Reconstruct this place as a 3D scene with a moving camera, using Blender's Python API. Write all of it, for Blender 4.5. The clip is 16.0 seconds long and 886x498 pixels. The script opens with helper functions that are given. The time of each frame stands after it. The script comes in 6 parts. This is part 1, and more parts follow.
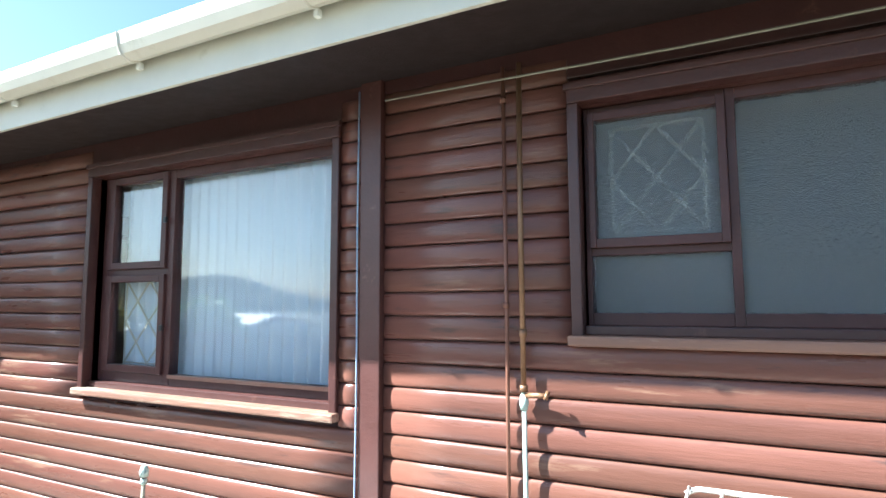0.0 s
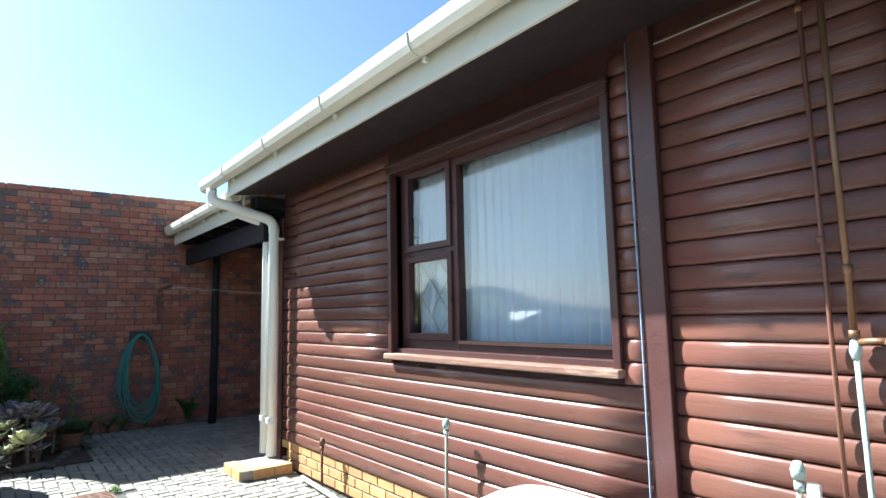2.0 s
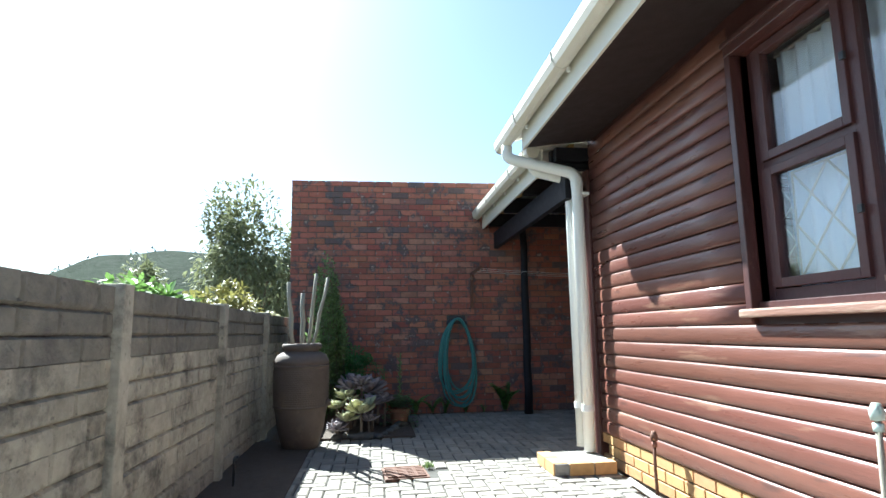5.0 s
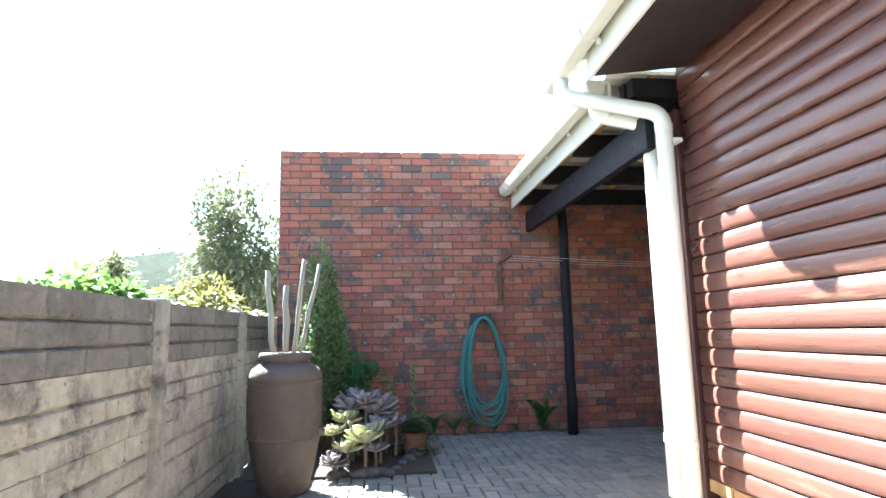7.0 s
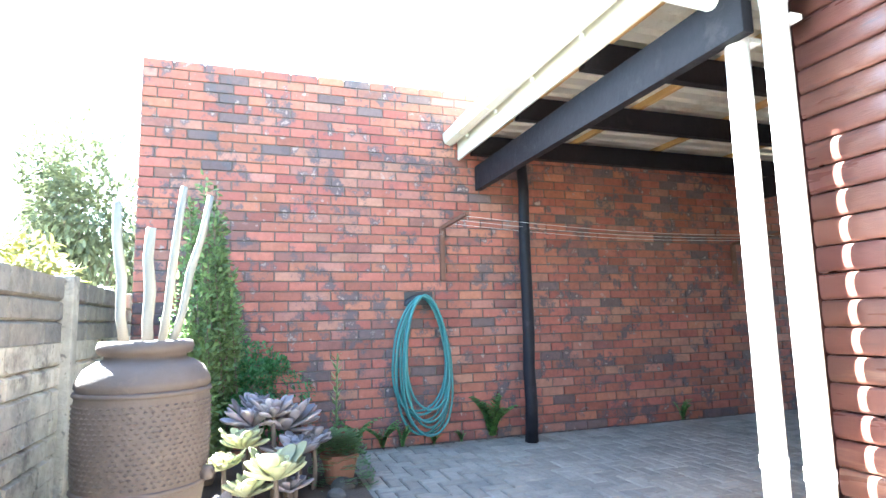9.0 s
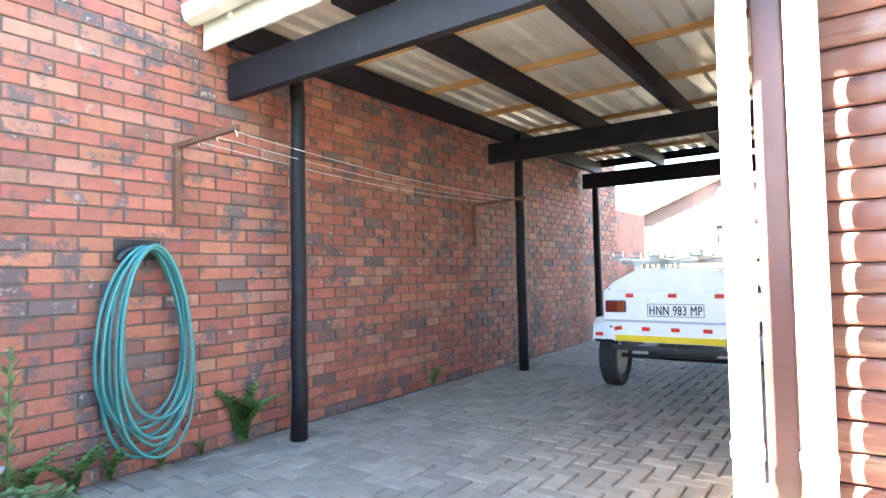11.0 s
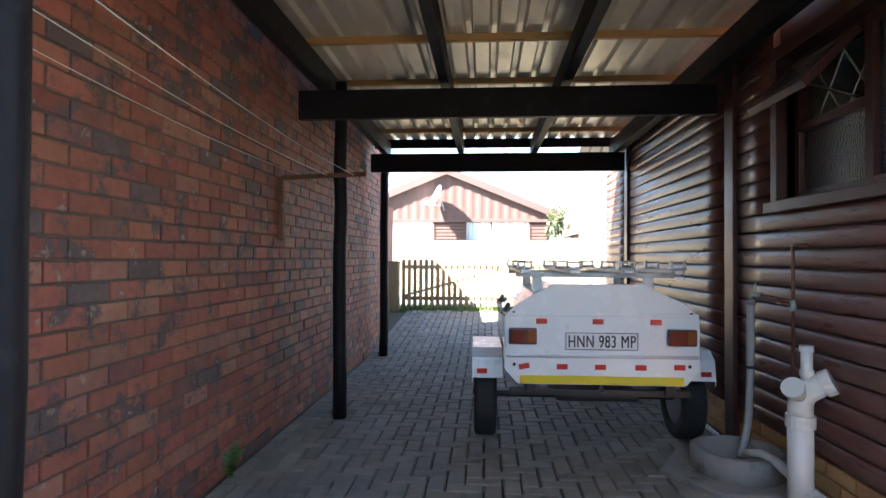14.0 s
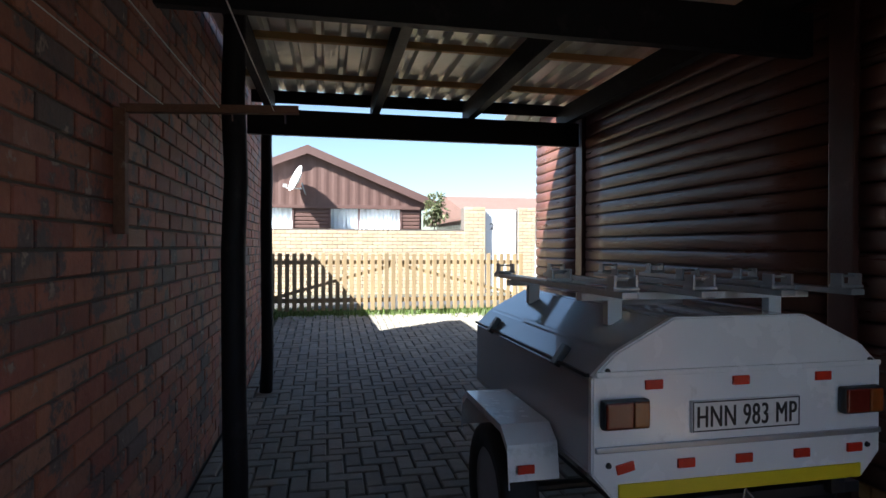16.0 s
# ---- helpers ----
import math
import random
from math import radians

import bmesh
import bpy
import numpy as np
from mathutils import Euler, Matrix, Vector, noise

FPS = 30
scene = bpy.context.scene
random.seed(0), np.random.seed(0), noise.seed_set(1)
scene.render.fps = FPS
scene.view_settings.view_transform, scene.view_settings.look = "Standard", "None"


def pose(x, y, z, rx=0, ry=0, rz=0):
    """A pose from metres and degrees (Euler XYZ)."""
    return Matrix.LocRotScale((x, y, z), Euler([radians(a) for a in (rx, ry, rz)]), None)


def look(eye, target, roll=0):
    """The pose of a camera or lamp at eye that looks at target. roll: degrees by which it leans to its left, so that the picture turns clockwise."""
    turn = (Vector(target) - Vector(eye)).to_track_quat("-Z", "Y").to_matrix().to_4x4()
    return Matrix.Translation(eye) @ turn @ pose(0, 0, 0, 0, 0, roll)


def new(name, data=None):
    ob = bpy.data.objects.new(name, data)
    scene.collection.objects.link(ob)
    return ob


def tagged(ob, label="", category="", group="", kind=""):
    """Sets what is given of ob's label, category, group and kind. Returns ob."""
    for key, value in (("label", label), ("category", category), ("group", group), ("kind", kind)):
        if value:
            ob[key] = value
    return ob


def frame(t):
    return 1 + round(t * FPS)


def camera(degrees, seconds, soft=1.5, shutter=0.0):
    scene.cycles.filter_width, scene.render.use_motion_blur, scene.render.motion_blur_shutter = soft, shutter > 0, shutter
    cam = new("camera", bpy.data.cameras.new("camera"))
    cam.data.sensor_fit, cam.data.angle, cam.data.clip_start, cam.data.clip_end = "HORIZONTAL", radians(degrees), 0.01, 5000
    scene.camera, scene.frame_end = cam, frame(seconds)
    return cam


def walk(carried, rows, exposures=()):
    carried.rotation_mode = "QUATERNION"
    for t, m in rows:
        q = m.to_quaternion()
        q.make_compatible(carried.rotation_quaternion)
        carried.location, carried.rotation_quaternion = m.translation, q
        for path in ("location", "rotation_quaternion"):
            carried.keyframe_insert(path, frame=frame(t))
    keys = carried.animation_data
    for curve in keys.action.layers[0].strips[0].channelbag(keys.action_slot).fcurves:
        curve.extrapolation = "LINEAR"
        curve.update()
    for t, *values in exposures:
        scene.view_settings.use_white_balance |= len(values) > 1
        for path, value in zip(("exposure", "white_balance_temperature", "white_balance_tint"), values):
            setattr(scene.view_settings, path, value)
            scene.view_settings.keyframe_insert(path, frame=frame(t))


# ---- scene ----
cam = camera(75.5, 16.0)
PATH = [
    (0, (-0.272, 0.67, 1.7), (-1.166, 2.448, 1.89), -0.2),
    (0.5, (-0.297, 0.668, 1.644), (-1.383, 2.336, 1.839), -0.6),
    (1, (-0.303, 0.676, 1.567), (-1.567, 2.211, 1.784), -0.5),
    (1.5, (-0.318, 0.658, 1.514), (-1.737, 2.05, 1.736), -0.9),
    (2, (-0.341, 0.598, 1.449), (-1.907, 1.821, 1.68), -1.2),
    (2.5, (-0.396, 0.561, 1.339), (-2.081, 1.607, 1.595), -0.8),
    (3, (-0.496, 0.565, 1.236), (-2.271, 1.449, 1.501), -0.9),
    (3.5, (-0.606, 0.63, 1.15), (-2.468, 1.308, 1.424), -0.9),
    (4, (-0.768, 0.77, 1.114), (-2.688, 1.256, 1.391), -1.1),
    (4.5, (-0.97, 0.93, 1.118), (-2.921, 1.264, 1.402), -0.9),
    (5, (-1.308, 1.05, 1.086), (-3.272, 1.292, 1.375), -0.9),
    (5.2, (-1.45, 1.07, 1.085), (-3.415, 1.303, 1.374), -1.0),
    (7.3, (-2.97, 1.044, 1.127), (-4.937, 1.263, 1.413), -1.3),
    (7.5, (-3.106, 1.009, 1.113), (-5.07, 1.252, 1.402), -1.3),
    (8, (-3.508, 0.965, 1.104), (-5.464, 1.273, 1.385), -1.2),
    (8.5, (-3.928, 0.883, 1.088), (-5.859, 1.331, 1.356), -1.3),
    (9, (-4.363, 0.777, 1.055), (-6.244, 1.414, 1.305), -1.3),
    (9.5, (-4.805, 0.576, 1.069), (-6.578, 1.478, 1.27), -1.2),
    (10, (-5.238, 0.437, 1.115), (-6.802, 1.678, 1.247), -1.2),
    (10.2, (-5.38, 0.462, 1.093), (-6.86, 1.801, 1.211), -1.2),
    (12.3, (-6.874, 0.789, 1.166), (-7.557, 2.669, 1.214), -0.3),
    (12.5, (-7.022, 0.874, 1.185), (-7.63, 2.778, 1.23), -0.1),
    (13, (-7.306, 1.158, 1.207), (-7.737, 3.11, 1.243), 0.0),
    (13.5, (-7.564, 1.497, 1.229), (-7.857, 3.475, 1.26), 0.3),
    (14, (-7.811, 1.815, 1.26), (-7.959, 3.809, 1.29), 0.3),
    (14.5, (-8.03, 2.198, 1.306), (-7.972, 4.197, 1.329), 0.3),
    (15, (-8.251, 2.651, 1.345), (-8.05, 4.641, 1.359), 0.3),
    (15.5, (-8.451, 3.119, 1.349), (-8.135, 5.093, 1.356), 0.3),
    (16, (-8.553, 3.596, 1.341), (-8.156, 5.557, 1.331), 0.2),
]
EXPOSURES = [(0.0, 2.56, 5600, 0), (0.5, 2.36, 5600, 0), (1.5, 2.17, 5600, 0), (3.0, 1.99, 5600, 0), (4.0, 2.01, 5600, -2), (5.0, 2.26, 5600, 0), (7.5, 4.07, 5700, 2), (9.0, 5.07, 5550, 2), (10.0, 5.19, 5650, 2), (12.3, 5.44, 6300, 5), (13.0, 4.99, 6170, 7), (13.5, 4.39, 6170, 7), (14.0, 3.89, 6070, 7), (14.5, 3.44, 5970, 7), (15.0, 2.94, 5970, 7), (16.0, 2.29, 5970, 7)]
walk(cam, [(t, look(eye, target, roll)) for t, eye, target, roll in PATH], EXPOSURES)

# ---- world and sun ----
TO_SUN = Vector((-0.91, -0.51, 1.0)).normalized()
world = bpy.data.worlds.new("sky")
world.use_nodes = True
scene.world = world
wn = world.node_tree.nodes
sky = wn.new("ShaderNodeTexSky")
sky.sky_type = "NISHITA"
sky.sun_disc = False
sky.sun_elevation = math.asin(TO_SUN.z)
sky.sun_rotation = math.atan2(TO_SUN.x, TO_SUN.y)
sky.dust_density = 1.0
wn["Background"].inputs["Strength"].default_value = 0.05
world.node_tree.links.new(sky.outputs[0], wn["Background"].inputs["Color"])
sun_data = bpy.data.lights.new("sun", "SUN")
sun_data.energy, sun_data.angle, sun_data.color = 5.0, radians(0.5), (1.0, 0.95, 0.88)
sun = new("sun", sun_data)
sun.matrix_world = look(TO_SUN * 30, (0, 0, 0))


# ---- materials ----
def mat(name, base, rough=0.7, metal=0.0, vary=0.15, scale=8.0, bump=0.2, bump_scale=60.0, stain=None, stain_scale=2.0,
        stain_amount=0.5, pieces=0.0, hue=0.0, spec=0.5, coat=0.0, stretch=(1, 1, 1), ramp=None, depth=0.01, sharp=0.1, spots=None, spots_scale=30.0, spots_cut=0.62):
    """A surface: base colour varied by fine and coarse noise, with stains, fine relief and, for pieces, a colour of their own."""
    m = bpy.data.materials.new(name)
    m.use_nodes = True
    n, l = m.node_tree.nodes, m.node_tree.links
    b = n["Principled BSDF"]
    b.inputs["Metallic"].default_value = metal
    b.inputs["Specular IOR Level"].default_value = spec
    b.inputs["Coat Weight"].default_value = coat
    co = n.new("ShaderNodeTexCoord")
    mp = n.new("ShaderNodeMapping")
    mp.inputs["Scale"].default_value = stretch
    geo = n.new("ShaderNodeNewGeometry")
    info = n.new("ShaderNodeObjectInfo")
    l.new(geo.outputs["Position"], mp.inputs["Vector"])

    def tex(s, detail=5.0, rough_=0.6):
        t = n.new("ShaderNodeTexNoise")
        t.inputs["Scale"].default_value, t.inputs["Detail"].default_value, t.inputs["Roughness"].default_value = s, detail, rough_
        l.new(mp.outputs[0], t.inputs["Vector"])
        return t.outputs["Fac"]

    def math_(op, a, b_, clamp=False):
        t = n.new("ShaderNodeMath")
        t.operation, t.use_clamp = op, clamp
        for k, v in enumerate((a, b_)):
            if isinstance(v, (int, float)):
                t.inputs[k].default_value = v
            else:
                l.new(v, t.inputs[k])
        return t.outputs[0]

    def mix(f, a, b_, kind="MIX"):
        t = n.new("ShaderNodeMix")
        t.data_type, t.blend_type = "RGBA", kind
        for key, v in ((0, f), (6, a), (7, b_)):
            if isinstance(v, (int, float)):
                t.inputs[key].default_value = v
            elif isinstance(v, tuple):
                t.inputs[key].default_value = (*v, 1)
            else:
                l.new(v, t.inputs[key])
        return t.outputs[2]

    col = tuple(base)
    if pieces or ramp:
        r = math_("FRACT", math_("ADD", info.outputs["Random"], geo.outputs["Random Per Island"]), 0.0)
        if ramp:
            t = n.new("ShaderNodeValToRGB")
            t.color_ramp.interpolation = "CONSTANT"
            e = t.color_ramp.elements
            e[0].position, e[0].color = ramp[0][0], (*ramp[0][1], 1)
            e[1].position, e[1].color = ramp[1][0], (*ramp[1][1], 1)
            for p, c in ramp[2:]:
                x = e.new(p)
                x.color = (*c, 1)
            l.new(r, t.inputs[0])
            col = t.outputs[0]
        if pieces:
            h = n.new("ShaderNodeHueSaturation")
            r2 = math_("FRACT", math_("MULTIPLY", r, 37.31), 0.0)
            l.new(math_("ADD", 1.0 - pieces, math_("MULTIPLY", r2, 2 * pieces)), h.inputs["Value"])
            l.new(math_("ADD", 0.5 - hue, math_("MULTIPLY", math_("FRACT", math_("MULTIPLY", r, 91.7), 0.0), 2 * hue)), h.inputs["Hue"])
            if isinstance(col, tuple):
                h.inputs["Color"].default_value = (*col, 1)
            else:
                l.new(col, h.inputs["Color"])
            col = h.outputs[0]
    if vary:
        t = n.new("ShaderNodeHueSaturation")
        f = math_("ADD", tex(scale), math_("MULTIPLY", tex(scale * 0.17, 2), 0.7))
        l.new(math_("ADD", 1.0 - vary * 1.7, math_("MULTIPLY", f, 2 * vary)), t.inputs["Value"])
        if isinstance(col, tuple):
            t.inputs["Color"].default_value = (*col, 1)
        else:
            l.new(col, t.inputs["Color"])
        col = t.outputs[0]
    if stain:
        f = math_("MULTIPLY", math_("SUBTRACT", tex(stain_scale, 8, 0.7), 0.62 - 0.25 * stain_amount), 1.0 / sharp, True)
        col = mix(math_("MULTIPLY", f, min(1.0, 0.5 + stain_amount)), col, tuple(stain))
    if spots:
        f = math_("MULTIPLY", math_("SUBTRACT", tex(spots_scale, 4, 0.6), spots_cut), 14.0, True)
        col = mix(math_("MULTIPLY", f, 0.75), col, tuple(spots))
    if isinstance(col, tuple):
        b.inputs["Base Color"].default_value = (*col, 1)
    else:
        l.new(col, b.inputs["Base Color"])
    l.new(math_("ADD", rough - 0.12, math_("MULTIPLY", tex(scale * 1.7, 3), 0.24), True), b.inputs["Roughness"])
    if bump:
        t = n.new("ShaderNodeBump")
        t.inputs["Strength"].default_value, t.inputs["Distance"].default_value = bump, depth
        l.new(tex(bump_scale, 6), t.inputs["Height"])
        l.new(t.outputs[0], b.inputs["Normal"])
    return m


def glass_mat(name, tint=(1, 1, 1), rough=0.0, bump=0.0, bump_scale=40.0, clear=1.0):
    m = bpy.data.materials.new(name)
    m.use_nodes = True
    n, l = m.node_tree.nodes, m.node_tree.links
    b = n["Principled BSDF"]
    b.inputs["Base Color"].default_value = (*tint, 1)
    b.inputs["Transmission Weight"].default_value = clear
    b.inputs["Roughness"].default_value = rough
    b.inputs["IOR"].default_value = 1.5
    if bump:
        t, w = n.new("ShaderNodeBump"), n.new("ShaderNodeTexNoise")
        g = n.new("ShaderNodeNewGeometry")
        w.inputs["Scale"].default_value = bump_scale
        t.inputs["Strength"].default_value, t.inputs["Distance"].default_value = bump, 0.01
        l.new(g.outputs["Position"], w.inputs["Vector"])
        l.new(w.outputs["Fac"], t.inputs["Height"])
        l.new(t.outputs[0], b.inputs["Normal"])
    return m


def leaf_mat(name, base, vary=0.35, trans=0.35):
    m = bpy.data.materials.new(name)
    m.use_nodes = True
    n, l = m.node_tree.nodes, m.node_tree.links
    b = n["Principled BSDF"]
    b.inputs["Roughness"].default_value = 0.5
    g, h, t = n.new("ShaderNodeNewGeometry"), n.new("ShaderNodeHueSaturation"), n.new("ShaderNodeMapRange")
    t.inputs["To Min"].default_value, t.inputs["To Max"].default_value = 1 - vary, 1 + vary
    l.new(g.outputs["Random Per Island"], t.inputs["Value"])
    l.new(t.outputs[0], h.inputs["Value"])
    h.inputs["Color"].default_value = (*base, 1)
    l.new(h.outputs[0], b.inputs["Base Color"])
    tr, mx = n.new("ShaderNodeBsdfTranslucent"), n.new("ShaderNodeMixShader")
    l.new(h.outputs[0], tr.inputs["Color"])
    mx.inputs[0].default_value = trans
    l.new(b.outputs[0], mx.inputs[1])
    l.new(tr.outputs[0], mx.inputs[2])
    l.new(mx.outputs[0], n["Material Output"].inputs["Surface"])
    return m


M_LOG = mat("stained_log", (0.158, 0.066, 0.049), 0.31, vary=0.30, scale=14, bump=0.6, bump_scale=45, stretch=(0.12, 0.12, 1.0),
            stain=(0.27, 0.16, 0.11), stain_scale=8, stain_amount=0.1, pieces=0.13, hue=0.006, depth=0.004, sharp=0.06, spec=0.45, spots=(0.075, 0.042, 0.036), spots_scale=26.0)
M_TRIM = mat("stained_trim", (0.090, 0.036, 0.031), 0.36, vary=0.25, scale=10, bump=0.2, bump_scale=50, stain=(0.30, 0.17, 0.12), stain_scale=6, stain_amount=0.05)
M_FRAME = mat("dark_window_frame", (0.075, 0.031, 0.029), 0.4, vary=0.25, scale=10, bump=0.2, bump_scale=50, spec=0.35)
M_JAMB = mat("stained_window_trim", (0.066, 0.025, 0.022), 0.36, vary=0.25, scale=10, bump=0.2, bump_scale=50, stain=(0.2, 0.1, 0.07), stain_scale=6, stain_amount=0.05)
M_SILL = mat("worn_sill", (0.25, 0.13, 0.09), 0.5, vary=0.3, scale=14, bump=0.4, bump_scale=50, stretch=(0.15, 1, 1), stain=(0.42, 0.33, 0.25), stain_scale=9, stain_amount=0.3)
M_DARK = mat("dark_stained_beam", (0.012, 0.011, 0.014), 0.6, vary=0.35, scale=9, bump=0.3, bump_scale=30, stain=(0.04, 0.036, 0.038), stain_scale=5, stain_amount=0.1, spec=0.22)
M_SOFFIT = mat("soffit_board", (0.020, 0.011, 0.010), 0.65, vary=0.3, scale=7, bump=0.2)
M_WHITE = mat("white_gutter_paint", (0.66, 0.63, 0.54), 0.4, vary=0.08, scale=5, bump=0.05, stain=(0.45, 0.41, 0.31), stain_scale=3, stain_amount=0.04)
M_PVC = mat("white_pvc", (0.80, 0.79, 0.74), 0.32, vary=0.05, scale=9, bump=0.04, stain=(0.45, 0.40, 0.3), stain_scale=7, stain_amount=0.05)
M_BRICK = mat("face_brick", (0.3, 0.1, 0.06), 0.75, vary=0.34, scale=24, bump=0.7, bump_scale=55, pieces=0.16, hue=0.008, depth=0.006,
              stain=(0.085, 0.072, 0.074), stain_scale=6.5, stain_amount=0.40, sharp=0.07, spots=(0.40, 0.30, 0.25), spots_scale=13.0, spots_cut=0.63,
              ramp=[(0.0, (0.30, 0.106, 0.068)), (0.28, (0.335, 0.120, 0.074)), (0.52, (0.265, 0.088, 0.058)), (0.68, (0.315, 0.145, 0.10)), (0.84, (0.125, 0.085, 0.078)), (0.90, (0.215, 0.092, 0.068))])
M_MORTAR = mat("mortar", (0.125, 0.105, 0.09), 0.95, vary=0.3, scale=20, bump=0.5, bump_scale=120)
M_YBRICK = mat("yellow_brick", (0.50, 0.29, 0.12), 0.75, vary=0.25, scale=22, bump=0.4, bump_scale=70, pieces=0.15, hue=0.01)
M_CREAM = mat("cream_brick", (0.44, 0.34, 0.225), 0.8, vary=0.2, scale=15, bump=0.3, pieces=0.12, hue=0.01)
M_PAVER = mat("concrete_paver", (0.25, 0.226, 0.186), 0.85, vary=0.28, scale=18, bump=0.6, bump_scale=110, pieces=0.17, stain=(0.14, 0.135, 0.125), stain_scale=1.6, stain_amount=0.5, depth=0.005, sharp=0.3)
M_GROUND = mat("garden_earth", (0.085, 0.080, 0.052), 0.95, vary=0.3, scale=6, bump=0.5, bump_scale=80)
M_VIBRA = mat("precast_concrete", (0.375, 0.338, 0.268), 0.9, vary=0.5, scale=12, bump=0.9, bump_scale=45, pieces=0.10, stain=(0.11, 0.10, 0.085), stain_scale=3.6, stain_amount=0.45, depth=0.01, sharp=0.16, spots=(0.12, 0.11, 0.095), spots_scale=22)
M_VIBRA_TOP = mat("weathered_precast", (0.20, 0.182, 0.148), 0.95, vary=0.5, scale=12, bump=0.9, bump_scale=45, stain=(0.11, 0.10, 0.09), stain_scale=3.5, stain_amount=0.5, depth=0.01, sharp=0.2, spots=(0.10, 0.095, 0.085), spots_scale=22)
M_PINE = mat("pine_batten", (0.50, 0.30, 0.11), 0.6, vary=0.25, scale=9, bump=0.2, stretch=(0.2, 1, 1))
M_SHEET = mat("galvanised_sheet", (0.74, 0.71, 0.62), 0.38, metal=0.35, vary=0.15, scale=3, bump=0.05, stain=(0.5, 0.46, 0.36), stain_scale=1.5, stain_amount=0.25)
M_ROOF = mat("painted_roof_sheet", (0.60, 0.58, 0.54), 0.5, vary=0.12, scale=3, bump=0.05)
# gloss white with shade and dark reflections put into a grey base
M_BODY = mat("shaded_glossy_trailer_paint", (0.42, 0.43, 0.45), 0.16, vary=0.06, scale=4, bump=0.02, coat=0.8)
M_TRAILER = mat("white_fibreglass", (0.88, 0.89, 0.89), 0.25, vary=0.05, scale=4, bump=0.02, stain=(0.45, 0.45, 0.43), stain_scale=4, stain_amount=0.03, coat=0.3)
M_GALV = mat("galvanised_steel", (0.45, 0.47, 0.50), 0.4, metal=0.7, vary=0.15, scale=14, bump=0.05)
M_TYRE = mat("tyre_rubber", (0.022, 0.022, 0.023), 0.75, vary=0.2, scale=14, bump=0.4, bump_scale=70)
M_BLACK = mat("black_plastic", (0.02, 0.02, 0.022), 0.4, vary=0.2, scale=10, bump=0.1)
M_RED = mat("red_reflector", (0.62, 0.035, 0.018), 0.2, vary=0.1, scale=40, bump=0.2, bump_scale=300)
M_AMBER = mat("tail_lamp_lens", (0.16, 0.02, 0.012), 0.12, vary=0.1, scale=20, bump=0.1, bump_scale=200)
M_ORANGE = mat("indicator_lens", (0.26, 0.07, 0.015), 0.12, vary=0.1, scale=20, bump=0.1, bump_scale=200)
M_YELLOW = mat("yellow_tape", (0.80, 0.62, 0.02), 0.35, vary=0.08, scale=12, bump=0.05)
M_PLATE = mat("plate_white", (0.82, 0.82, 0.80), 0.3, vary=0.04, scale=12, bump=0.02)
M_INK = mat("black_ink", (0.015, 0.015, 0.017), 0.4, vary=0.0, bump=0.0)
M_JAR = mat("old_terracotta", (0.12, 0.089, 0.069), 0.75, vary=0.3, scale=9, bump=0.3, bump_scale=60, stain=(0.19, 0.135, 0.09), stain_scale=4, stain_amount=0.2)
M_STICK = mat("bleached_wood", (0.28, 0.257, 0.203), 0.85, vary=0.2, scale=12, bump=0.4, stretch=(1, 1, 0.2))
M_COPPER = mat("oxidised_pipe", (0.20, 0.085, 0.055), 0.5, metal=0.2, vary=0.25, scale=16, bump=0.15)
M_BRASS = mat("old_brass_pipe", (0.24, 0.13, 0.07), 0.42, metal=0.45, vary=0.25, scale=20, bump=0.15)
M_VERDI = mat("verdigris_pipe", (0.42, 0.50, 0.45), 0.7, vary=0.2, scale=25, bump=0.3, stain=(0.18, 0.30, 0.25), stain_scale=18, stain_amount=0.3)
M_CONDUIT = mat("grey_conduit", (0.42, 0.43, 0.42), 0.5, vary=0.12, scale=12, bump=0.1)
M_STEEL = mat("chrome", (0.65, 0.66, 0.68), 0.18, metal=1.0, vary=0.05, scale=9, bump=0.02)
M_HOSE = mat("green_hose", (0.055, 0.20, 0.185), 0.45, vary=0.15, scale=14, bump=0.05)
M_ROPE = mat("clothes_line", (0.65, 0.64, 0.60), 0.7, vary=0.1, scale=20, bump=0.1)
M_RUST = mat("rusty_steel", (0.14, 0.062, 0.035), 0.75, vary=0.35, scale=22, bump=0.4, stain=(0.42, 0.36, 0.3), stain_scale=9, stain_amount=0.12)
M_GATE = mat("weathered_picket", (0.30, 0.215, 0.115), 0.8, vary=0.3, scale=12, bump=0.4, stretch=(1, 1, 0.2), pieces=0.2)
M_FARWALL = mat("brown_cladding", (0.105, 0.055, 0.045), 0.6, vary=0.15, scale=6, bump=0.1)
M_FARROOF = mat("dark_roof_sheet", (0.10, 0.055, 0.048), 0.6, vary=0.15, scale=3, bump=0.1)
M_CURTAIN = mat("white_net_curtain", (0.84, 0.91, 0.98), 0.9, vary=0.04, scale=12, bump=0.2, bump_scale=300)
M_ROOM = mat("room_plaster", (0.72, 0.70, 0.66), 0.9, vary=0.1, scale=4, bump=0.1)
M_GLASS = glass_mat("window_glass")
M_FROST = glass_mat("patterned_glass", (0.80, 0.82, 0.84), 0.16, 0.7, 70.0, 0.95)
M_SOIL = mat("garden_soil", (0.07, 0.05, 0.035), 0.95, vary=0.35, scale=14, bump=0.8, bump_scale=60)
M_CONC = mat("rough_concrete", (0.30, 0.285, 0.255), 0.9, vary=0.25, scale=8, bump=0.5, bump_scale=60, stain=(0.13, 0.125, 0.115), stain_scale=3, stain_amount=0.3)
L_BUSH = leaf_mat("bush_leaf", (0.16, 0.235, 0.085))
